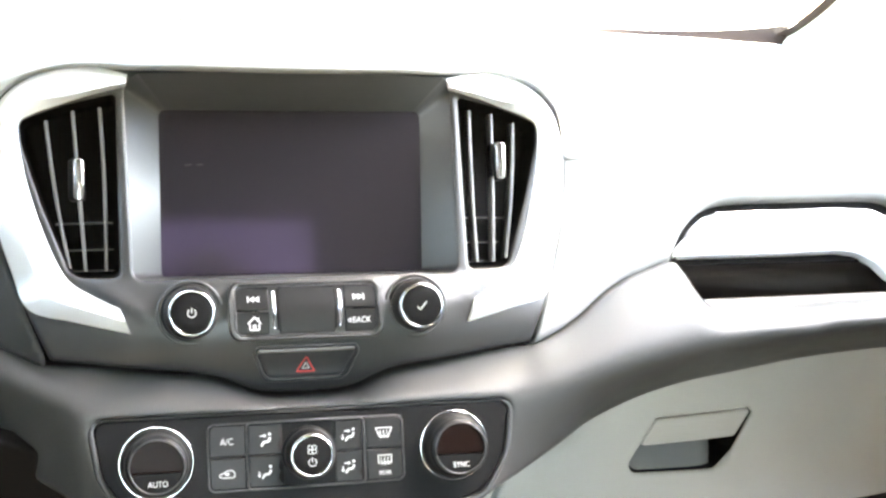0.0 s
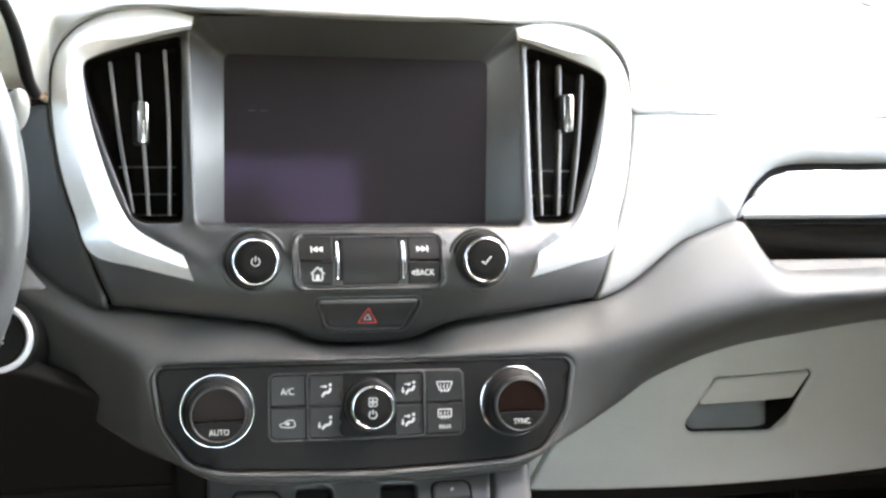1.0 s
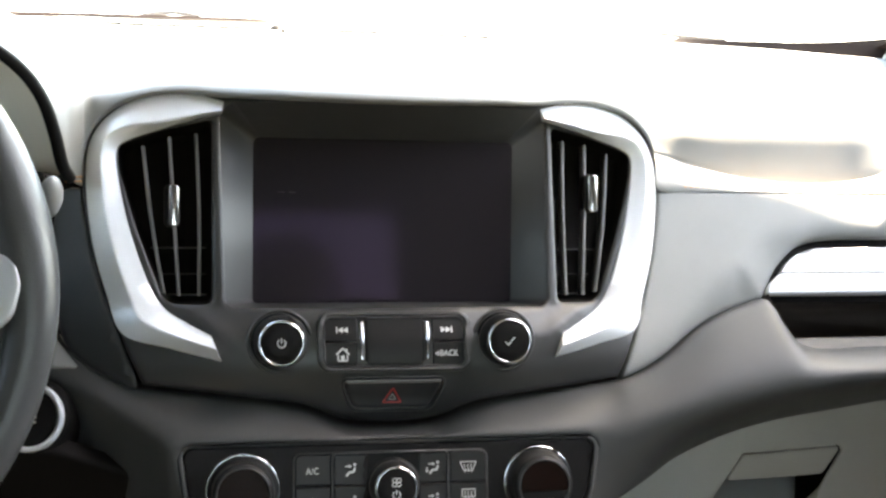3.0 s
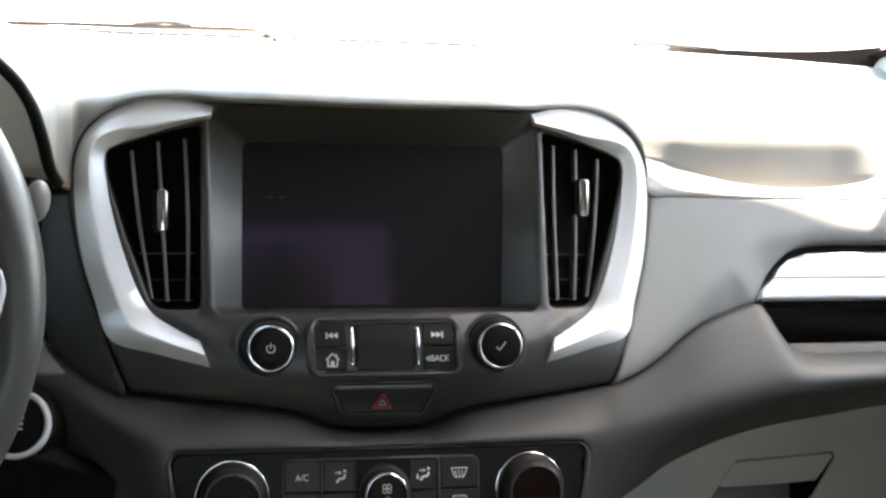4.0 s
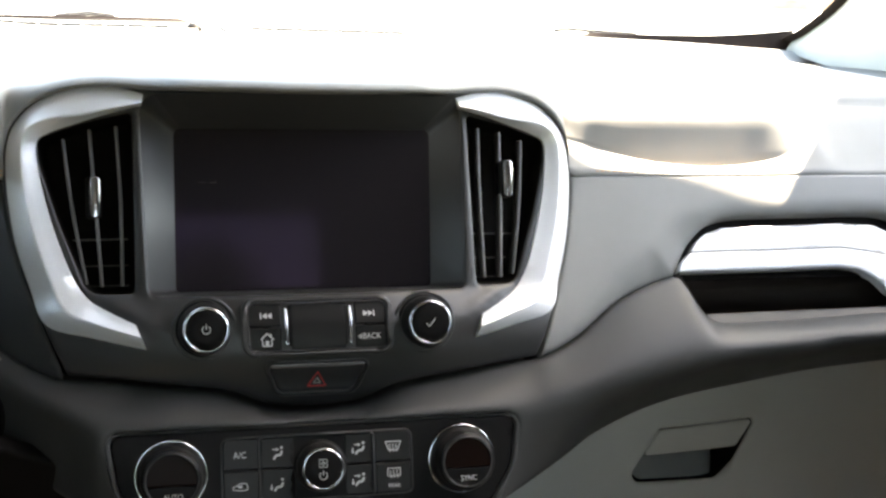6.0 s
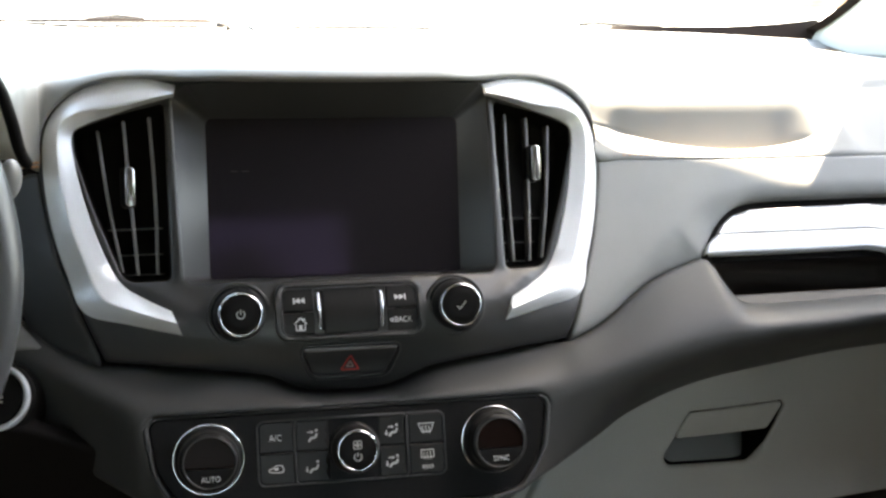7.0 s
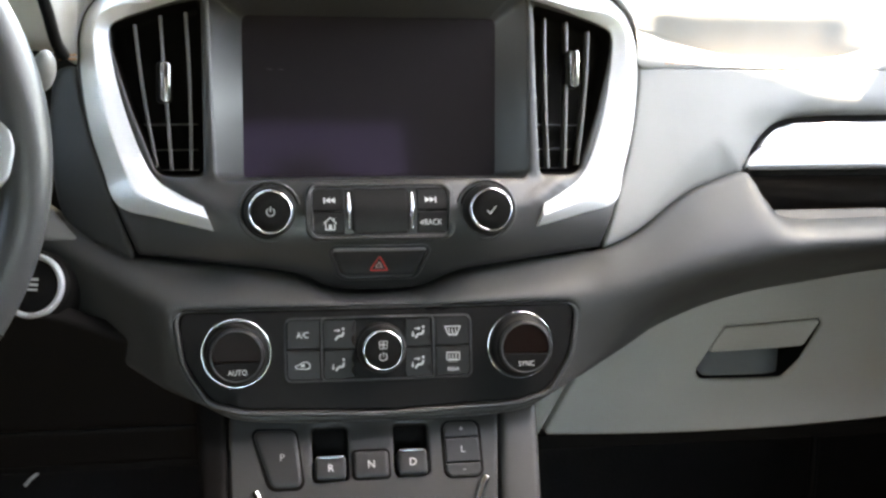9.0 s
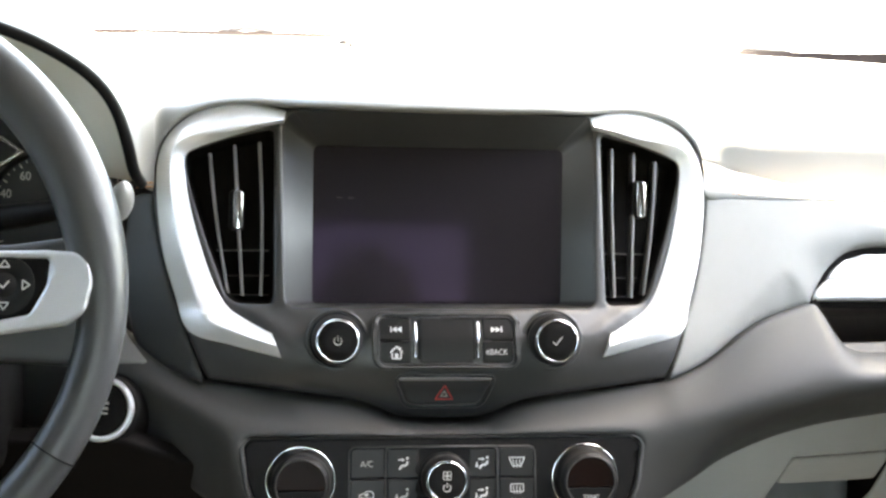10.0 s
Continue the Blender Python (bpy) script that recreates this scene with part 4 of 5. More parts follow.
part("surround", plate(lipo, D, lambda u, v: CLIM(u, v) + 1.2 + 1.8 * min(1.0, max(0.0, (-150 - v) / 30)), thick=6, r=1.6, step=4, holes=[[(u * 1.002, -178 + (v + 178) * 1.01) for u, v in climate_edge]]), HOUSING, climate, "slim charcoal surround")


def dial(u, text):
    w0 = CLIM(u, -172.5)
    kn = part("dial", lathe(u, -172.5, w0, [(21.8, 0), (21.6, 4), (20.6, 5.2), (20.0, 6), (19.4, 14), (18.6, 17.5), (17.4, 18.6), (16.6, 18.4)], D, n=64, cap=False), BUTTON, climate, "black temperature dial with a chrome ring")
    part("ring", lathe(u, -172.5, w0, [(23.4, -0.5), (23.4, 1.6), (22.9, 2.2), (22.3, 2.2), (21.8, 1.4)], D, n=64, cap=False), CHROME, kn, "thin chrome ring")
    part("rim", lathe(u, -172.5, w0, [(17.2, 18.4), (16.9, 19.0), (16.3, 19.0), (16.0, 18.3)], D, n=64, cap=False), KEY, kn, "dark grey inner rim")
    hw = w0 + 18.0
    upper = [(u + 16.1 * math.cos(a), -172.5 + 16.1 * math.sin(a)) for a in np.linspace(math.pi + 0.22, -0.22, 30)]
    lowr = [(u + 16.1 * math.cos(a), -172.5 + 16.1 * math.sin(a)) for a in np.linspace(-0.25, -math.pi + 0.25, 24)]
    part("lens", plate(upper, D, hw + 0.2, thick=1, r=0.4, step=5), SMOKED, kn, "smoked amber display lens")
    part("cap", plate(lowr, D, hw + 0.1, thick=1, r=0.4, step=5), PANEL, kn)
    letters(text, u + 0.5, -183.3, 3.5, D, hw + 0.1, kn, stretch=0.88)
    return kn


dial(-97.5, "AUTO")
dial(95.5, "SYNC")
fan = rotary(-1, -172, CLIM(0, -172), 16.0, 14.5, climate, "fan_knob")
w = CLIM(0, -172) + 14.5 * 0.975
bm = bmesh.new()
for k in range(4):
    a = math.pi / 4 + k * math.pi / 2
    cu, cv = -1 + 1.9 * math.cos(a), -168.2 + 1.9 * math.sin(a)
    stroke([(cu + 1.4 * math.cos(b), cv + 1.4 * math.sin(b)) for b in np.linspace(0, math.tau, 9)[:-1]], 0.4, D, w, bm=bm, closed=True)
arc = [(-1 + 2.5 * math.sin(a), -176.2 + 2.5 * math.cos(a)) for a in np.linspace(0.6, math.tau - 0.6, 12)]
stroke(arc, 0.5, D, w, bm=bm)
bar((-1, -173), (-1, -176), 0.5, D, w, bm=bm)
part("icon", bm, WHITE, fan, "white fan and power symbols", smooth=False)

for u0, u1, rr in ((-64.5, -41.5, ((4, 0.6), (0.6, 0.6))), (36.5, 60.5, ((0.6, 4), (0.6, 0.6)))):
    for k, (v0, v1) in enumerate(((-171.2, -151.6), (-192, -172.2))):
        cr = [0.6, 0.6, 0.6, 0.6]
        corner = {(-64.5, 0): 3, (-64.5, 1): 0, (36.5, 0): 2, (36.5, 1): 1}[(u0, k)]
        cr[corner] = 4
        part("button", plate(rounded([(u0, v0), (u1, v0), (u1, v1), (u0, v1)], cr), D, lambda u, v: CLIM(u, v) + 1.0, thick=1.5, r=0.7, step=6), BUTTON, climate)
part("block_edge", plate(rrect(-2.7, -171.8, 77.2, 43.2, 3.8), D, lambda u, v: CLIM(u, v) + 1.6, thick=1.5, r=0.55, step=8, holes=[rrect(-2.7, -171.8, 75, 40.9, 3)]), KEY, climate, "fine outline round the fan keys")
part("block_edge", plate(rrect(-2, -171.8, 127.6, 43.0, 5), D, lambda u, v: CLIM(u, v) + 0.7, thick=1, r=0.4, step=8, holes=[rrect(-2, -171.8, 125.8, 41.2, 4.2)]), KEY, climate, "fine outline round the climate keys")
for u0, u1 in ((-39.6, -18), (16, 34.2)):
    for v0, v1 in ((-171.4, -151.8), (-191.8, -172.1)):
        part("button", plate(rounded([(u0, v0), (u1, v0), (u1, v1), (u0, v1)], 1.0), D, lambda u, v: CLIM(u, v) + 0.8, thick=1.5, r=0.6, step=6), BUTTON, climate)
cw = lambda v: CLIM(0, v) + 1.0
letters("A/C", -53.5, -162, 4.2, D, cw(-162), climate, stretch=0.85)


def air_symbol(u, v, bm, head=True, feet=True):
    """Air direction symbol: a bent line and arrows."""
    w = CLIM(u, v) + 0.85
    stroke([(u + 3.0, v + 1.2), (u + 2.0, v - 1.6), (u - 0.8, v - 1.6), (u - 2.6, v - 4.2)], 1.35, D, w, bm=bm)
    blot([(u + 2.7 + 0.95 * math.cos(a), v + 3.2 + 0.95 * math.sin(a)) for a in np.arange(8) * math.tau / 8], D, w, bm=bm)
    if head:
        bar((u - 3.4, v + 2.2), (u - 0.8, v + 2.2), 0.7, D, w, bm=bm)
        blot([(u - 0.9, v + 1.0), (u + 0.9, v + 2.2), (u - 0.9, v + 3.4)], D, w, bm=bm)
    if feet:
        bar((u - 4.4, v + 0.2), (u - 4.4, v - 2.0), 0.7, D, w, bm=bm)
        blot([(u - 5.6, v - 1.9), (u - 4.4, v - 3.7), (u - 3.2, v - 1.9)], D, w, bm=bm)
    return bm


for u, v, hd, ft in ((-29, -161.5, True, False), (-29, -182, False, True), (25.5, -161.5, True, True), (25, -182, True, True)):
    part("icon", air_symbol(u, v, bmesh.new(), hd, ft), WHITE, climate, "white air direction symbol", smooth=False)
w = cw(-182)
bm = stroke([(-58.4, -183.6), (-58.4, -182.2), (-55.6, -181.2), (-53.6, -179.8), (-50.2, -179.8), (-49, -181.6), (-49, -183.8), (-51, -184.4), (-56, -184.2)], 0.6, D, w, closed=True)
blot([(-55, -181.4), (-52.5, -181), (-52.5, -182.8), (-55, -182.8)], D, w, bm=bm)
part("icon", bm, WHITE, climate, "white recirculation symbol", smooth=False)
for v, txt in ((-161.5, ""), (-179.0, "REAR")):
    w = cw(v)
    bm = stroke([(43.2, v + 3), (53.8, v + 3), (51.5, v - 2.6), (45.5, v - 2.6)] if not txt else [(44.2, v + 2.8), (52.8, v + 2.8), (52.8, v - 2.2), (44.2, v - 2.2)], 0.6, D, w, closed=True)
    for du in (-2.2, 0, 2.2):
        stroke([(48.5 + du, v - 3.8), (48.5 + du + 0.5, v - 2), (48.5 + du - 0.5, v - 0.2), (48.5 + du, v + 1.6)], 0.5, D, w, bm=bm)
    part("icon", bm, WHITE, climate, "white demister symbol", smooth=False)
letters("REAR", 48.5, -187.6, 2.7, D, cw(-187), climate, stretch=0.9)

# ================= passenger panel, inlay and tray =================
passenger = thing("passenger_panel", "grey padded passenger dash panel below the stitched seam", "dashboard panel", kind="structure")
edge = [(202.5, 1.2), (200.5, -16), (191, -60), (178, -98), (164, -136)]
lowc = [(164, -136), (181, -129), (199, -118.5), (218, -104), (237, -92), (260, -83), (279, -78)]
rec = [(279, -78), (284, -69), (293, -54), (307, -41), (322, -34.5), (345, -32), (385, -31.5), (440, -31), (468, -33), (484, -42), (492, -62), (491, -95), (486, -112)]
outl = [tuple(p) for p in spline(edge, 4)][:-1] + [tuple(p) for p in spline(lowc, 4)][:-1] + [tuple(p) for p in spline(rec, 4)] + [(640, -110), (830, -108), (830, 1.2), (500, 1.2)]
curl = np.array([tuple(p) for p in spline(lowc, 8)] + [tuple(p) for p in spline(rec, 14)])


def curled(u, v):
    """The panel's lower edge rolls inwards."""
    d = math.sqrt(((curl - (u, v)) ** 2).sum(1).min())
    wide = float(np.interp(u, (165, 215, 262, 285, 310), (9, 15, 30, 24, 12)))
    x = max(0.0, wide - d)
    return -(0.42 * (x - 5) if x > 10 else 0.021 * x * x) - 0.02 * max(0.0, 9 - d) ** 2


part("pad", plate(outl, M, curled, thick=14, r=2.0, step=4), PAD, passenger)
# added black plate that hides the sunlit inside at the panel's corner
part("backing", plate([(146, -170), (222, -128), (222, -60), (176, -60)], M, -17, thick=2, r=0.5, step=20), VOID, passenger)
left_panel = [(-202.5, -1.2), (-200.5, -16), (-191, -60), (-178, -98), (-164, -136), (-181, -129), (-199, -118), (-214, -100), (-222, -60), (-222, -25), (-218, -1.2)]
lean_left = lambda u, v: -0.75 * max(0.0, float(np.interp(v, (-136, -98, -60, -16, 0), (-164, -178, -191, -200.5, -202.5))) - u)
part("pad", plate([tuple(p) for p in spline(left_panel, 4, True)], M, lean_left, thick=14, r=3.0, step=8), PAD_DARK, passenger)

inlay = thing("dash_inlay", "silver dash inlay with a brushed upper band and polished lower band", "trim")
ups = [(294, -59.6), (300, -52), (309, -45), (324, -40.5), (427, -38.2), (456, -40), (474, -49), (482, -64), (470, -66.5), (447, -61.5), (424, -58.2), (374, -59)]
part("brushed_band", plate([tuple(p) for p in rounded(ups, [1, 6, 10, 14, 40, 20, 12, 3, 12, 30, 40, 60], 4)], M, -6.0, thick=6, r=0.8, step=6), BRUSHED, inlay, "brushed aluminium band")
dn = [(281.5, -75.5), (285, -68), (293, -60.6), (374, -60), (424, -59.2), (446, -62.4), (469, -67.6), (482, -66), (486, -100), (474, -104), (459, -96), (449, -84.5), (435, -76.5), (420, -74.2), (371, -75)]
part("polished_band", plate([tuple(p) for p in rounded(dn, [1, 4, 1, 60, 40, 20, 8, 3, 4, 8, 14, 14, 14, 30, 60], 4)], M, lambda u, v: -4.4 + 0.02 * (v + 75), thick=8, r=1.5, step=6), SILVER, inlay, "polished silver band")

tray = thing("storage_tray", "dark open storage tray below the silver inlay", "tray")
mouth = rounded([(281, -74), (298, -111), (312, -116.5), (470, -114), (484, -104), (470, -74)], [2, 10, 10, 12, 12, 10], 5)
part("pocket", funnel(mouth, [(u * 0.97 + 10, v * 0.9 - 4) for u, v in mouth], -5, -75, M, cap=True), TRAY, tray)
part("lip", plate(rounded([(296, -108), (470, -106.5), (482, -116), (305, -119)], [3, 3, 3, 5], 4), M, lambda u, v: -3 - 0.5 * (v + 118), thick=4, r=1.2, step=6), PAD_DARK, tray, "grey front lip")
part("backing", plate(rounded([(274, -80), (282, -40), (310, -14), (490, -14), (505, -60), (495, -80)], 5, 4), M, -13, thick=2, r=0.5, step=12), VOID, tray)

# ================= glove box =================
G_FLAT = frame_at((0, 0.02, 0.80), 8)
G = lambda u, v, w=0.0: G_FLAT(u, v, w - 0.0006 * (u - 330) ** 2)
glove = thing("glove_box", "closed light grey glove box with a recessed latch", "glove box")
grip = [tuple(p) for p in rounded([(296, 10), (384, 15), (363, -20), (347, -34.5), (276, -34), (273, -26)], [3, 4, 14, 10, 6, 6], 5)]
part("lid", plate(rounded([(150, -81), (211, -80), (308, -78), (444, -75), (660, -71), (660, 95), (240, 95), (178, -26)], [3, 60, 90, 90, 5, 5, 5, 60], 5), G, 0.0, thick=[14, 4], r=2.0, step=10, holes=[grip]), GREIGE, glove)
part("latch_well", funnel(grip, [(u * 0.985 + 5, v * 0.97) for u, v in grip], -3, -46, G, cap=True), VOID, glove, "black recess behind the latch")
scoop = rounded([(279, -4), (374, -2), (360, -30), (349, -33), (277, -33)], [3, 6, 10, 10, 6], 5)
part("scoop", plate(scoop, G, lambda u, v: -7 - 1.0 * max(0.0, v + 33) - 0.02 * max(0.0, u - 330) ** 2, thick=2, r=0.5, step=4), PAD, glove, "grey sloping floor of the recess")
part("latch", plate(rounded([(296.5, 9), (381.5, 14), (368, -10), (284, -13.5)], [3, 3, 5, 3], 5), G, lambda u, v: -3.5 + 0.2 * v, thick=5, r=1.6, step=6, back=True), GREIGE, glove, "light grey pull latch")
tagged(part("dash_side_trim", plate(rounded([(124, -83), (147, -82), (175, -26), (237, 95), (124, 60)], [3, 3, 40, 3, 3], 4), G, -1.5, thick=10, r=1.5, step=10), GREIGE), "light grey trim wedge beside the glove box", "trim")
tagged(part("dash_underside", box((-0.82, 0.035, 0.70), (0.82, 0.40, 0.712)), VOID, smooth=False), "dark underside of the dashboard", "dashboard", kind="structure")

# ================= driver's side =================
knee = thing("knee_panel", "plastic knee panel below the steering column, near-black to stand for shade", "dashboard panel")
K = frame_at((0, -0.045, 0.80), -18)
# the shade under the column is put into the panels' near-black colour
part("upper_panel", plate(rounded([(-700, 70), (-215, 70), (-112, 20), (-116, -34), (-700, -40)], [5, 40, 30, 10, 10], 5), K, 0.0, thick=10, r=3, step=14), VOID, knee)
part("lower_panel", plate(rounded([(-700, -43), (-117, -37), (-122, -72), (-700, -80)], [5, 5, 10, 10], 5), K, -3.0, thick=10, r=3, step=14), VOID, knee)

SB = frame_at((-0.2305, -0.0555, 0.8840), 25, -12)
start = thing("start_button", "round black engine start button with a bright ring", "button")
part("ring", lathe(0, 0, 0, [(21.9, -8), (21.9, 2.0), (21.2, 3.2), (19.3, 3.0), (18.2, 1.6), (17.8, -2)], SB, cap=False), SATIN, start, "bright chrome ring")
part("bezel", lathe(0, 0, 0, [(25.5, -45), (25.0, -6), (23.6, -2.5), (21.5, -2.0)], SB, cap=False), PANEL, start, "black socket of the button")
part("cap", lathe(0, 0, 0, [(18.0, -2), (17.8, 0.2), (16.6, 0.8), (8, 1.0)], SB), PANEL, start)
bm = bar((-5.7, 4.2), (4.7, 4.2), 1.8, SB, 1.0)
bar((-5.7, 0.6), (4.7, 0.6), 1.8, SB, 1.0, bm=bm)
part("print", bar((-3.6, -2.7), (4.7, -2.7), 1.25, SB, 1.0, bm=bm), WHITE, start, "pale print bars", smooth=False)

# instrument cluster under its hood
hood_edge = [p for p, _, _ in EDGE if p[0] < -0.2078 and p[0] > -0.56]
he = [Vector(p) for p in spline(hood_edge, 6)]
ctr = Vector((-0.375, 0.0, 1.03))
cluster = thing("instrument_cluster", "black instrument cluster with pale numerals below a padded hood", "instrument cluster")
rows = [[p + Vector((0, 0.0, -0.0015)) for p in he]]
for s, d in ((0.04, 0.003), (0.14, 0.014), (0.24, 0.03), (0.32, 0.06), (0.36, 0.11), (0.5, 0.15), (0.9, 0.16)):
    rows.append([p.lerp(Vector((ctr.x, p.y, ctr.z)), s) + Vector((0, d, 0)) for p in he])
part("hood_lining", grid(rows), LINING, cluster, "pale grey inner face of the hood")
part("hood_lip", tube([p + Vector((0, -0.001, -0.001)) for p in he], 0.0042, 8), PANEL, cluster, "dark rolled hood edge")
C = frame_at((0, 0.05, 1.0), 15)
part("gauge_panel", plate(rounded([(-560, -70), (-225, -70), (-235, 60), (-300, 105), (-450, 105), (-540, 60)], [10, 10, 30, 60, 60, 30], 5), C, 0, thick=4, r=1, step=20), GAUGE, cluster)
gu, gv = -277, -5
part("dial_ring", lathe(gu, gv, 0, [(47.5, 0), (47.5, 4), (46.5, 5), (45.5, 4), (44.5, 1)], C, n=64, cap=False), PANEL, cluster)
bm = bmesh.new()
for k in range(25):
    a = radians(60 + 170 * k / 24)
    r0, r1 = (40, 43.5) if k % 3 == 0 else (42, 43.5)
    bar((gu + r0 * math.cos(a), gv + r0 * math.sin(a)), (gu + r1 * math.cos(a), gv + r1 * math.sin(a)), 0.7, C, 0.4, bm=bm)
part("scale", bm, WHITE, cluster, "pale scale marks", smooth=False)
for txt, u, v in (("20", -315, -8), ("40", -310.5, 9.5), ("60", -297, 22.5), ("80", -282, 29)):
    letters(txt, u, v, 6.2, C, 0.4, cluster, stretch=0.9)
bm = stroke([(-286, -9), (-280, -5), (-275, 0)], 1.1, C, 0.5)
part("red_zone", bm, RED, cluster, "red scale arc", smooth=False)
part("pointer_trim", plate(rounded([(-345, 22), (-312, 29), (-296, 40), (-312, 51), (-345, 56)], 1.5, 3), C, 6, thick=5, r=1, step=5, holes=[rounded([(-342, 26), (-313, 32.5), (-302, 40), (-313, 47.5), (-342, 52)], 1, 3)]), CHROME, cluster, "bright arrow-shaped trim")

# column stalk
stalk = thing("column_stalk", "grey column stalk with a rounded flat end", "stalk")
bm = bmesh.new()
bmesh.ops.create_uvsphere(bm, u_segments=24, v_segments=14, radius=1.0, matrix=pose(-0.2135, -0.062, 1.028, 8, 0, -25) @ pose(0, 0, 0, 0, 14, 0) @ Matrix.Diagonal((0.0072, 0.009, 0.0138, 1)))
part("end", bm, SLAT, stalk, "rounded grey stalk end")
part("stem", tube([(-0.216, -0.060, 1.028), (-0.25, -0.05, 1.02), (-0.30, -0.04, 1.01)], [0.006, 0.007, 0.009], 12), PANEL, stalk)

# steering wheel
W = frame_at((-0.385, -0.15, 0.991), 20)
wheel = thing("steering_wheel", "dark leather steering wheel with silver spoke trim and thumb keys", "steering wheel")
rows = []
for k in range(96):
    a = k * math.tau / 96
    up = (1 + math.tanh((math.degrees(math.asin(math.sin(a))) - 2) / 9)) / 2
    mr = 13.5 + 4.2 * up
    R = 186 - mr
    rows.append([W((R + mr * math.cos(b)) * math.cos(a), (R + mr * math.cos(b)) * math.sin(a), mr * 0.95 * math.sin(b)) for b in np.linspace(0, math.tau, 21)[:-1]])
rim = part("rim", grid(rows, close_u=True, close_v=True), LEATHER, wheel, "dark leather-wrapped rim")
for a in (-32, 212):
    a = radians(a)
    p = [W((172.5 + 13.9 * math.cos(b)) * math.cos(a), (172.5 + 13.9 * math.cos(b)) * math.sin(a), 13.3 * math.sin(b)) for b in np.linspace(0, math.tau, 25)[:-1]]
    part("seam", tube(p, 0.0005, 6, closed=True), VOID, rim)
part("hub", plate(rounded([(-70, -75), (70, -75), (88, -10), (82, 40), (-82, 40), (-88, -10)], 25, 6), W, lambda u, v: 12 - 0.0015 * (u * u + v * v), thick=30, r=6, step=10, back=True), LEATHER, wheel, "dark padded hub")
for sgn in (1, -1):
    f = (lambda pts: pts) if sgn > 0 else (lambda pts: [(-u, v) for u, v in pts])
    sp = part("spoke", plate(f(rounded([(60, 26), (120, 28), (160, 34), (178, 10), (174, -38), (150, -42), (120, -40), (60, -40)], [4, 20, 10, 20, 20, 12, 12, 4], 5)), W, lambda u, v: 2 + 0.0 * u, thick=12, r=4, step=8, back=True), LEATHER, wheel)
    part("spoke_trim", plate(f(rounded([(70, 23), (140, 24), (164, 22), (168, 6), (164, -12), (152, -19), (70, -31)], [3, 20, 10, 20, 12, 12, 3], 6)), W, lambda u, v: 8.0 + 0.0030 * max(0.0, abs(u) - 115) ** 2, thick=9, r=2, step=6, holes=[f(rounded([(74, 19), (143, 19.5), (141.5, 4), (132, -13), (74, -24)], [3, 3, 14, 5, 3], 5))]), SATIN, sp, "satin silver spoke trim")
    part("key_pad", plate(f(rounded([(73, 20), (143.5, 20.5), (142, 4), (132.5, -14), (73, -25)], [3, 3, 14, 5, 3], 5)), W, 6.0, thick=3, r=0.8, step=6), PANEL, sp, "black thumb key pad")
    if sgn > 0:
        cu, cv = 117.5, 4.0
        part("key", lathe(cu, cv, 6.0, [(17, -1), (17, 0.6), (16.2, 1.1), (7.5, 1.2), (7.2, 0.6), (6.8, 0.6), (6.5, 1.3)], W), BUTTON, sp, "round four-way key")
        bm = stroke([(cu - 2.6, cv + 0.2), (cu - 0.6, cv - 1.8), (cu + 2.8, cv + 2.2)], 0.8, W, 7.3)
        for k in range(4):
            a = k * math.pi / 2
            m = [(10.2, -2.8), (14.2, 0), (10.2, 2.8)]
            stroke([(cu + x * math.cos(a) - y * math.sin(a), cv + (x * math.sin(a) + y * math.cos(a))) for x, y in m], 0.8, W, 7.1, bm=bm, closed=True)
        part("icon", bm, WHITE, sp, "white arrow and tick symbols", smooth=False)
low = part("spoke", plate(rounded([(-50, -60), (50, -60), (40, -150), (60, -170), (-60, -170), (-40, -150)], [10, 10, 15, 5, 5, 15], 5), W, 0, thick=12, r=4, step=10, back=True), LEATHER, wheel)
part("column", tube([W(0, 0, -20), W(0, -5, -170)], 0.045, 24), PANEL, wheel)
shroud = thing("column_shroud", "black plastic shroud round the steering column", "column shroud")
part("cover", plate(rrect(0, -42, 190, 150, 28), W, -48, thick=110, r=8, step=12), PANEL, shroud)

# ================= gear selector =================
S = frame_at((0, -0.09, 0.80), 40)
shift = thing("gear_selector", "charcoal push-button gear selector panel below the climate controls", "gear selector")
well_r = rrect(-36, -29, 24, 37, 3)
well_d = rrect(19.3, -28.5, 23.5, 36, 3)
part("plate", plate(rounded([(-103, 12), (84, 12), (77, -60), (74, -150), (-103, -150)], [4, 4, 60, 4, 4], 5), S, 0.0, thick=[10, 3, 3], r=1.5, step=8, holes=[well_r, well_d]), HOUSING, shift)
for wl in (well_r, well_d):
    part("well", funnel(wl, [(u, v) for u, v in wl], -2, -16, S, cap=True), VOID, shift)
part("button", plate(rounded([(-88, -11.5), (-59, -12.5), (-55, -51), (-76, -51)], [4, 6, 5, 6], 6), S, lambda u, v: 2.6 + 0.03 * (v + 30), thick=4, r=1.8, step=5), KEY, shift)
part("key_bed", plate(rounded([(-90, -9.8), (-57.4, -10.8), (-53.2, -52.8), (-77.6, -52.8)], [5, 7, 6, 7], 6), S, 0.9, thick=2, r=0.7, step=6), VOID, shift)
part("key_bed", plate(rrect(-8.75, -37.5, 26.6, 21, 3.6), S, 0.9, thick=2, r=0.7, step=6), VOID, shift)
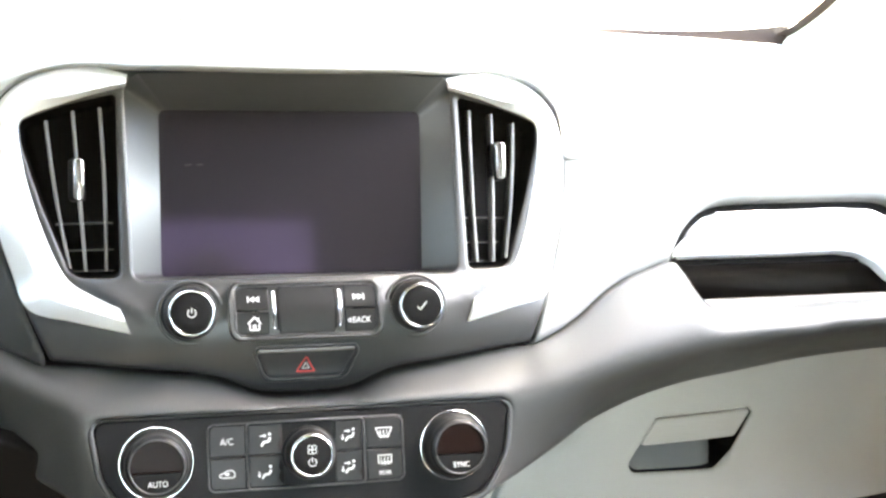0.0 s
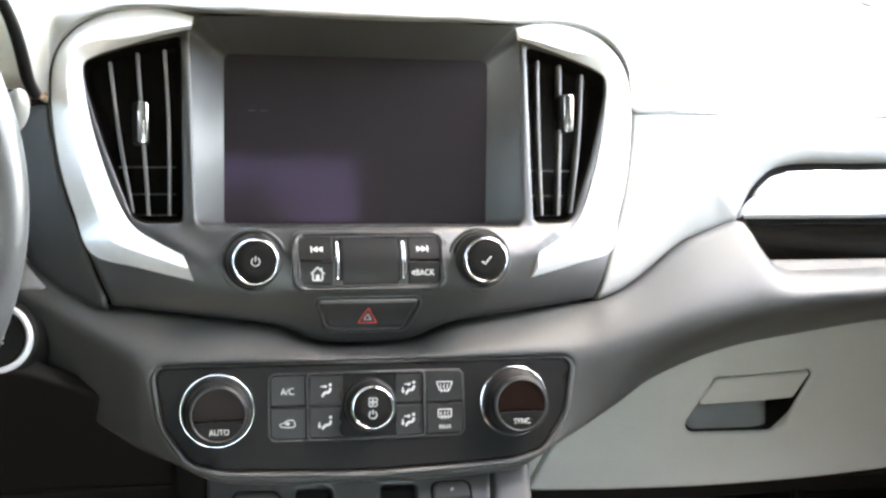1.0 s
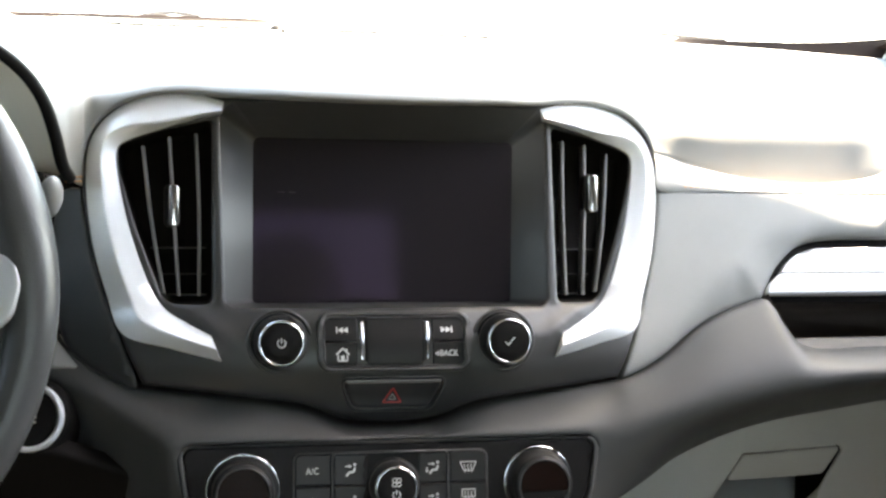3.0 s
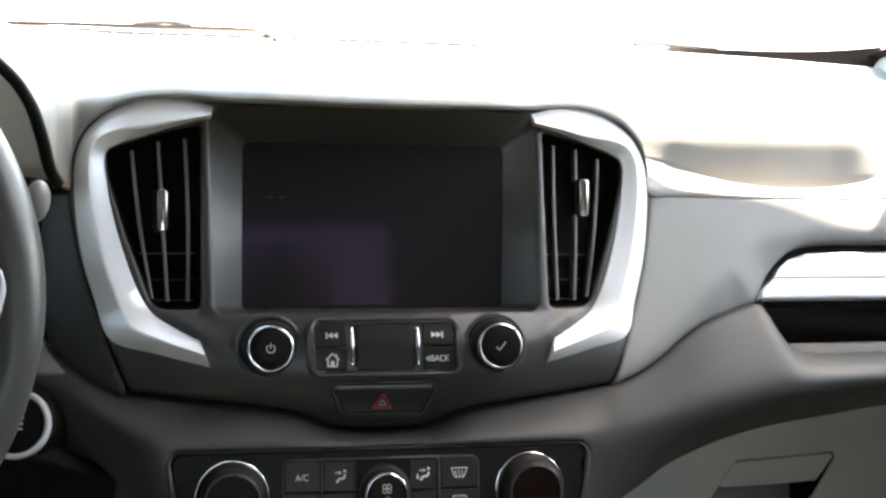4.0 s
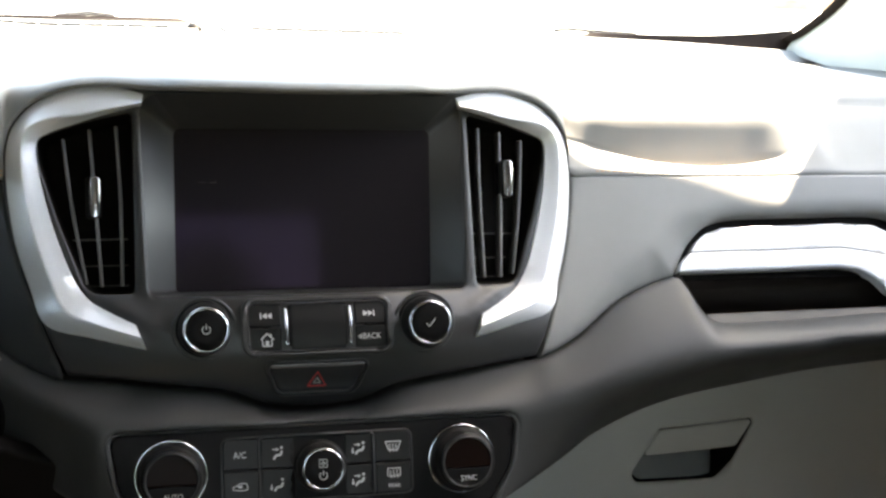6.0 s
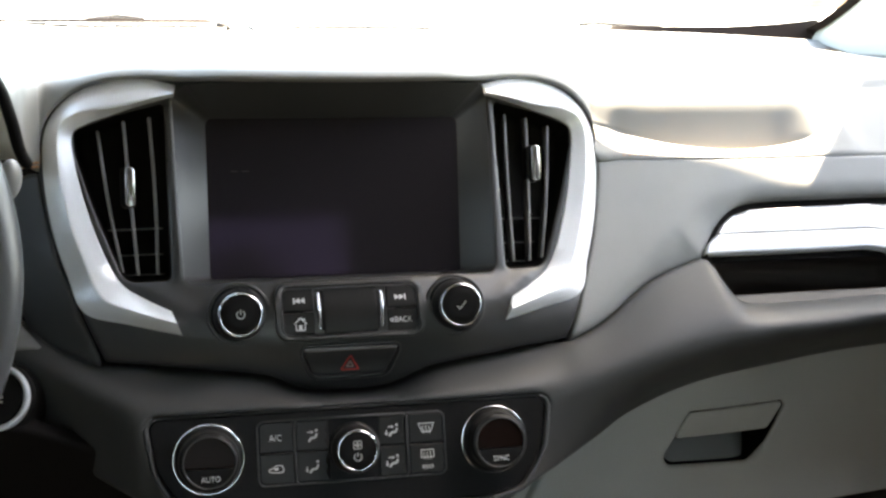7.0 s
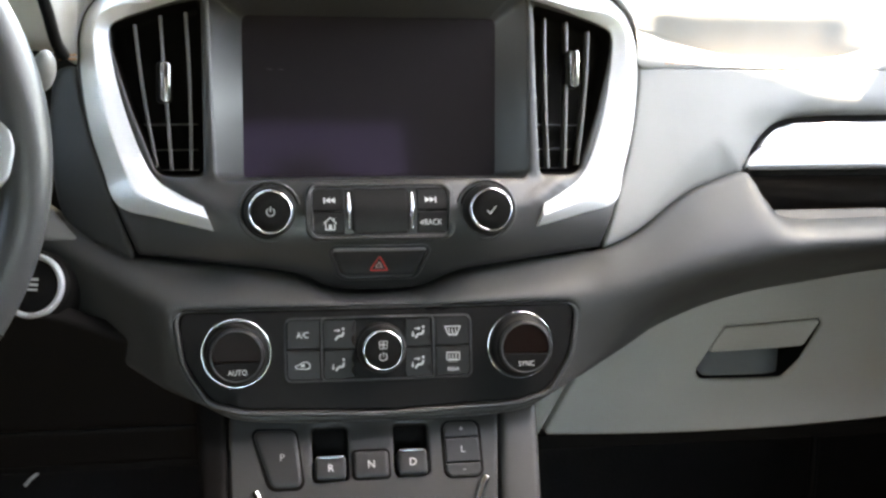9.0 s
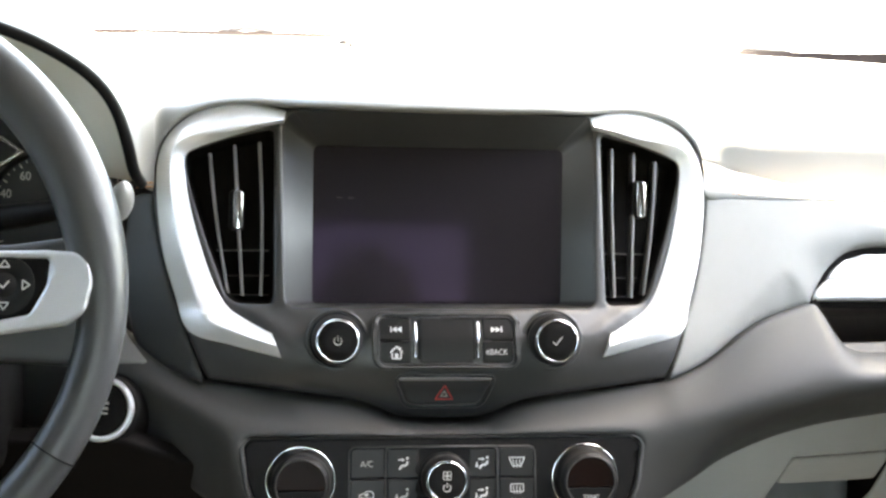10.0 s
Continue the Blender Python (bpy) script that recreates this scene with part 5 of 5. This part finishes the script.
for u0, u1, v0, v1, chrome in ((-47, -26, -47, -31.5, True), (-20.5, 3, -46.5, -28.5, False), (9, 29.5, -46, -29, True)):
    part("button", plate(rrect((u0 + u1) / 2, (v0 + v1) / 2, u1 - u0, v1 - v0, 2.6), S, lambda u, v: 4.0 if chrome else 2.0, thick=14 if chrome else 3, r=1.6, step=4), KEY, shift)
    if chrome:
        part("button_edge", plate(rrect((u0 + u1) / 2, v1 - 0.8, u1 - u0 - 3, 2.2, 1.0), S, 4.9, thick=2, r=0.8, step=3), CHROME, shift, "bright chrome upper edge")
part("key_bed", plate(rrect(54.5, -29.5, 28, 40, 6), S, 0.8, thick=2, r=0.8, step=6), VOID, shift)
for v0, v1, rr in ((-21.6, -11, (0.6, 0.6, 5, 5)), (-39, -22.4, (0.6, 0.6, 0.6, 0.6)), (-48.5, -39.8, (5, 5, 0.6, 0.6))):
    part("button", plate(rounded([(42.5, v0), (66, v0), (66, v1), (42.5, v1)], list(rr)), S, 2.4, thick=2, r=0.8, step=5), KEY, shift)
for txt, u, v, w, sz in (("P", -68.5, -31, 2.7, 4.8), ("R", -36.5, -40, 4.1, 5), ("N", -8.8, -38, 2.1, 5), ("D", 19.3, -38, 4.1, 5), ("L", 54.5, -30.5, 2.5, 4.6), ("+", 54.5, -16.3, 2.5, 4), ("-", 54.5, -44, 2.5, 4)):
    letters(txt, u, v, sz, S, w, shift)
for pts in ([(69, -50), (66, -56), (61, -70), (57, -90)], [(-87, -53), (-85, -58), (-81, -72), (-78, -90)]):
    part("edge_strip", tube([S(u, v, 4) for u, v in spline(pts, 5)], 0.0028, 10), CHROME, shift, "bright chrome edge strip")
side = thing("console_side", "grey padded sides of the centre console, the left one blackened for shade", "console")
part("flank", plate(rounded([(85.5, 14), (112, 18), (107, -60), (106, -150), (76, -150), (79, -60)], [3, 8, 60, 5, 5, 60], 5), S, lambda u, v: 2.0 - 0.004 * (u - 88) ** 2, thick=60, r=3, step=6), HOUSING, side)
# driver's side flank coloured near-black in place of shade
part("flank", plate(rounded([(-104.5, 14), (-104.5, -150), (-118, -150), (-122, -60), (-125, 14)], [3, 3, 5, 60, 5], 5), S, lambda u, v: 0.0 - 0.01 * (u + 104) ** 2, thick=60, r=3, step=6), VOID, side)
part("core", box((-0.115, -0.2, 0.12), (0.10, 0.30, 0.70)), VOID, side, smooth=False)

# footwells
pedal = thing("brake_pedal", "black footbrake pedal with a pale silver edge", "pedal")
part("pad", plate(rrect(-290, -145, 62, 40, 8), K, -120, thick=8, r=3, step=8, back=True), PANEL, pedal)
part("edge", tube([(-0.271, 0.10, 0.655), (-0.266, 0.10, 0.661), (-0.260, 0.10, 0.666)], 0.0016, 8), SILVER, pedal, "thin pale silver edge")
part("arm", tube([(-0.29, 0.12, 0.66), (-0.29, 0.20, 0.72), (-0.29, 0.28, 0.85)], 0.009, 10), PANEL, pedal)
tagged(part("footwell_trim", tube([(0.47, 0.15, 0.10), (0.463, 0.15, 0.58), (0.455, 0.15, 0.72)], 0.0045, 10), PANEL), "thin dark upright trim in the passenger footwell", "trim")
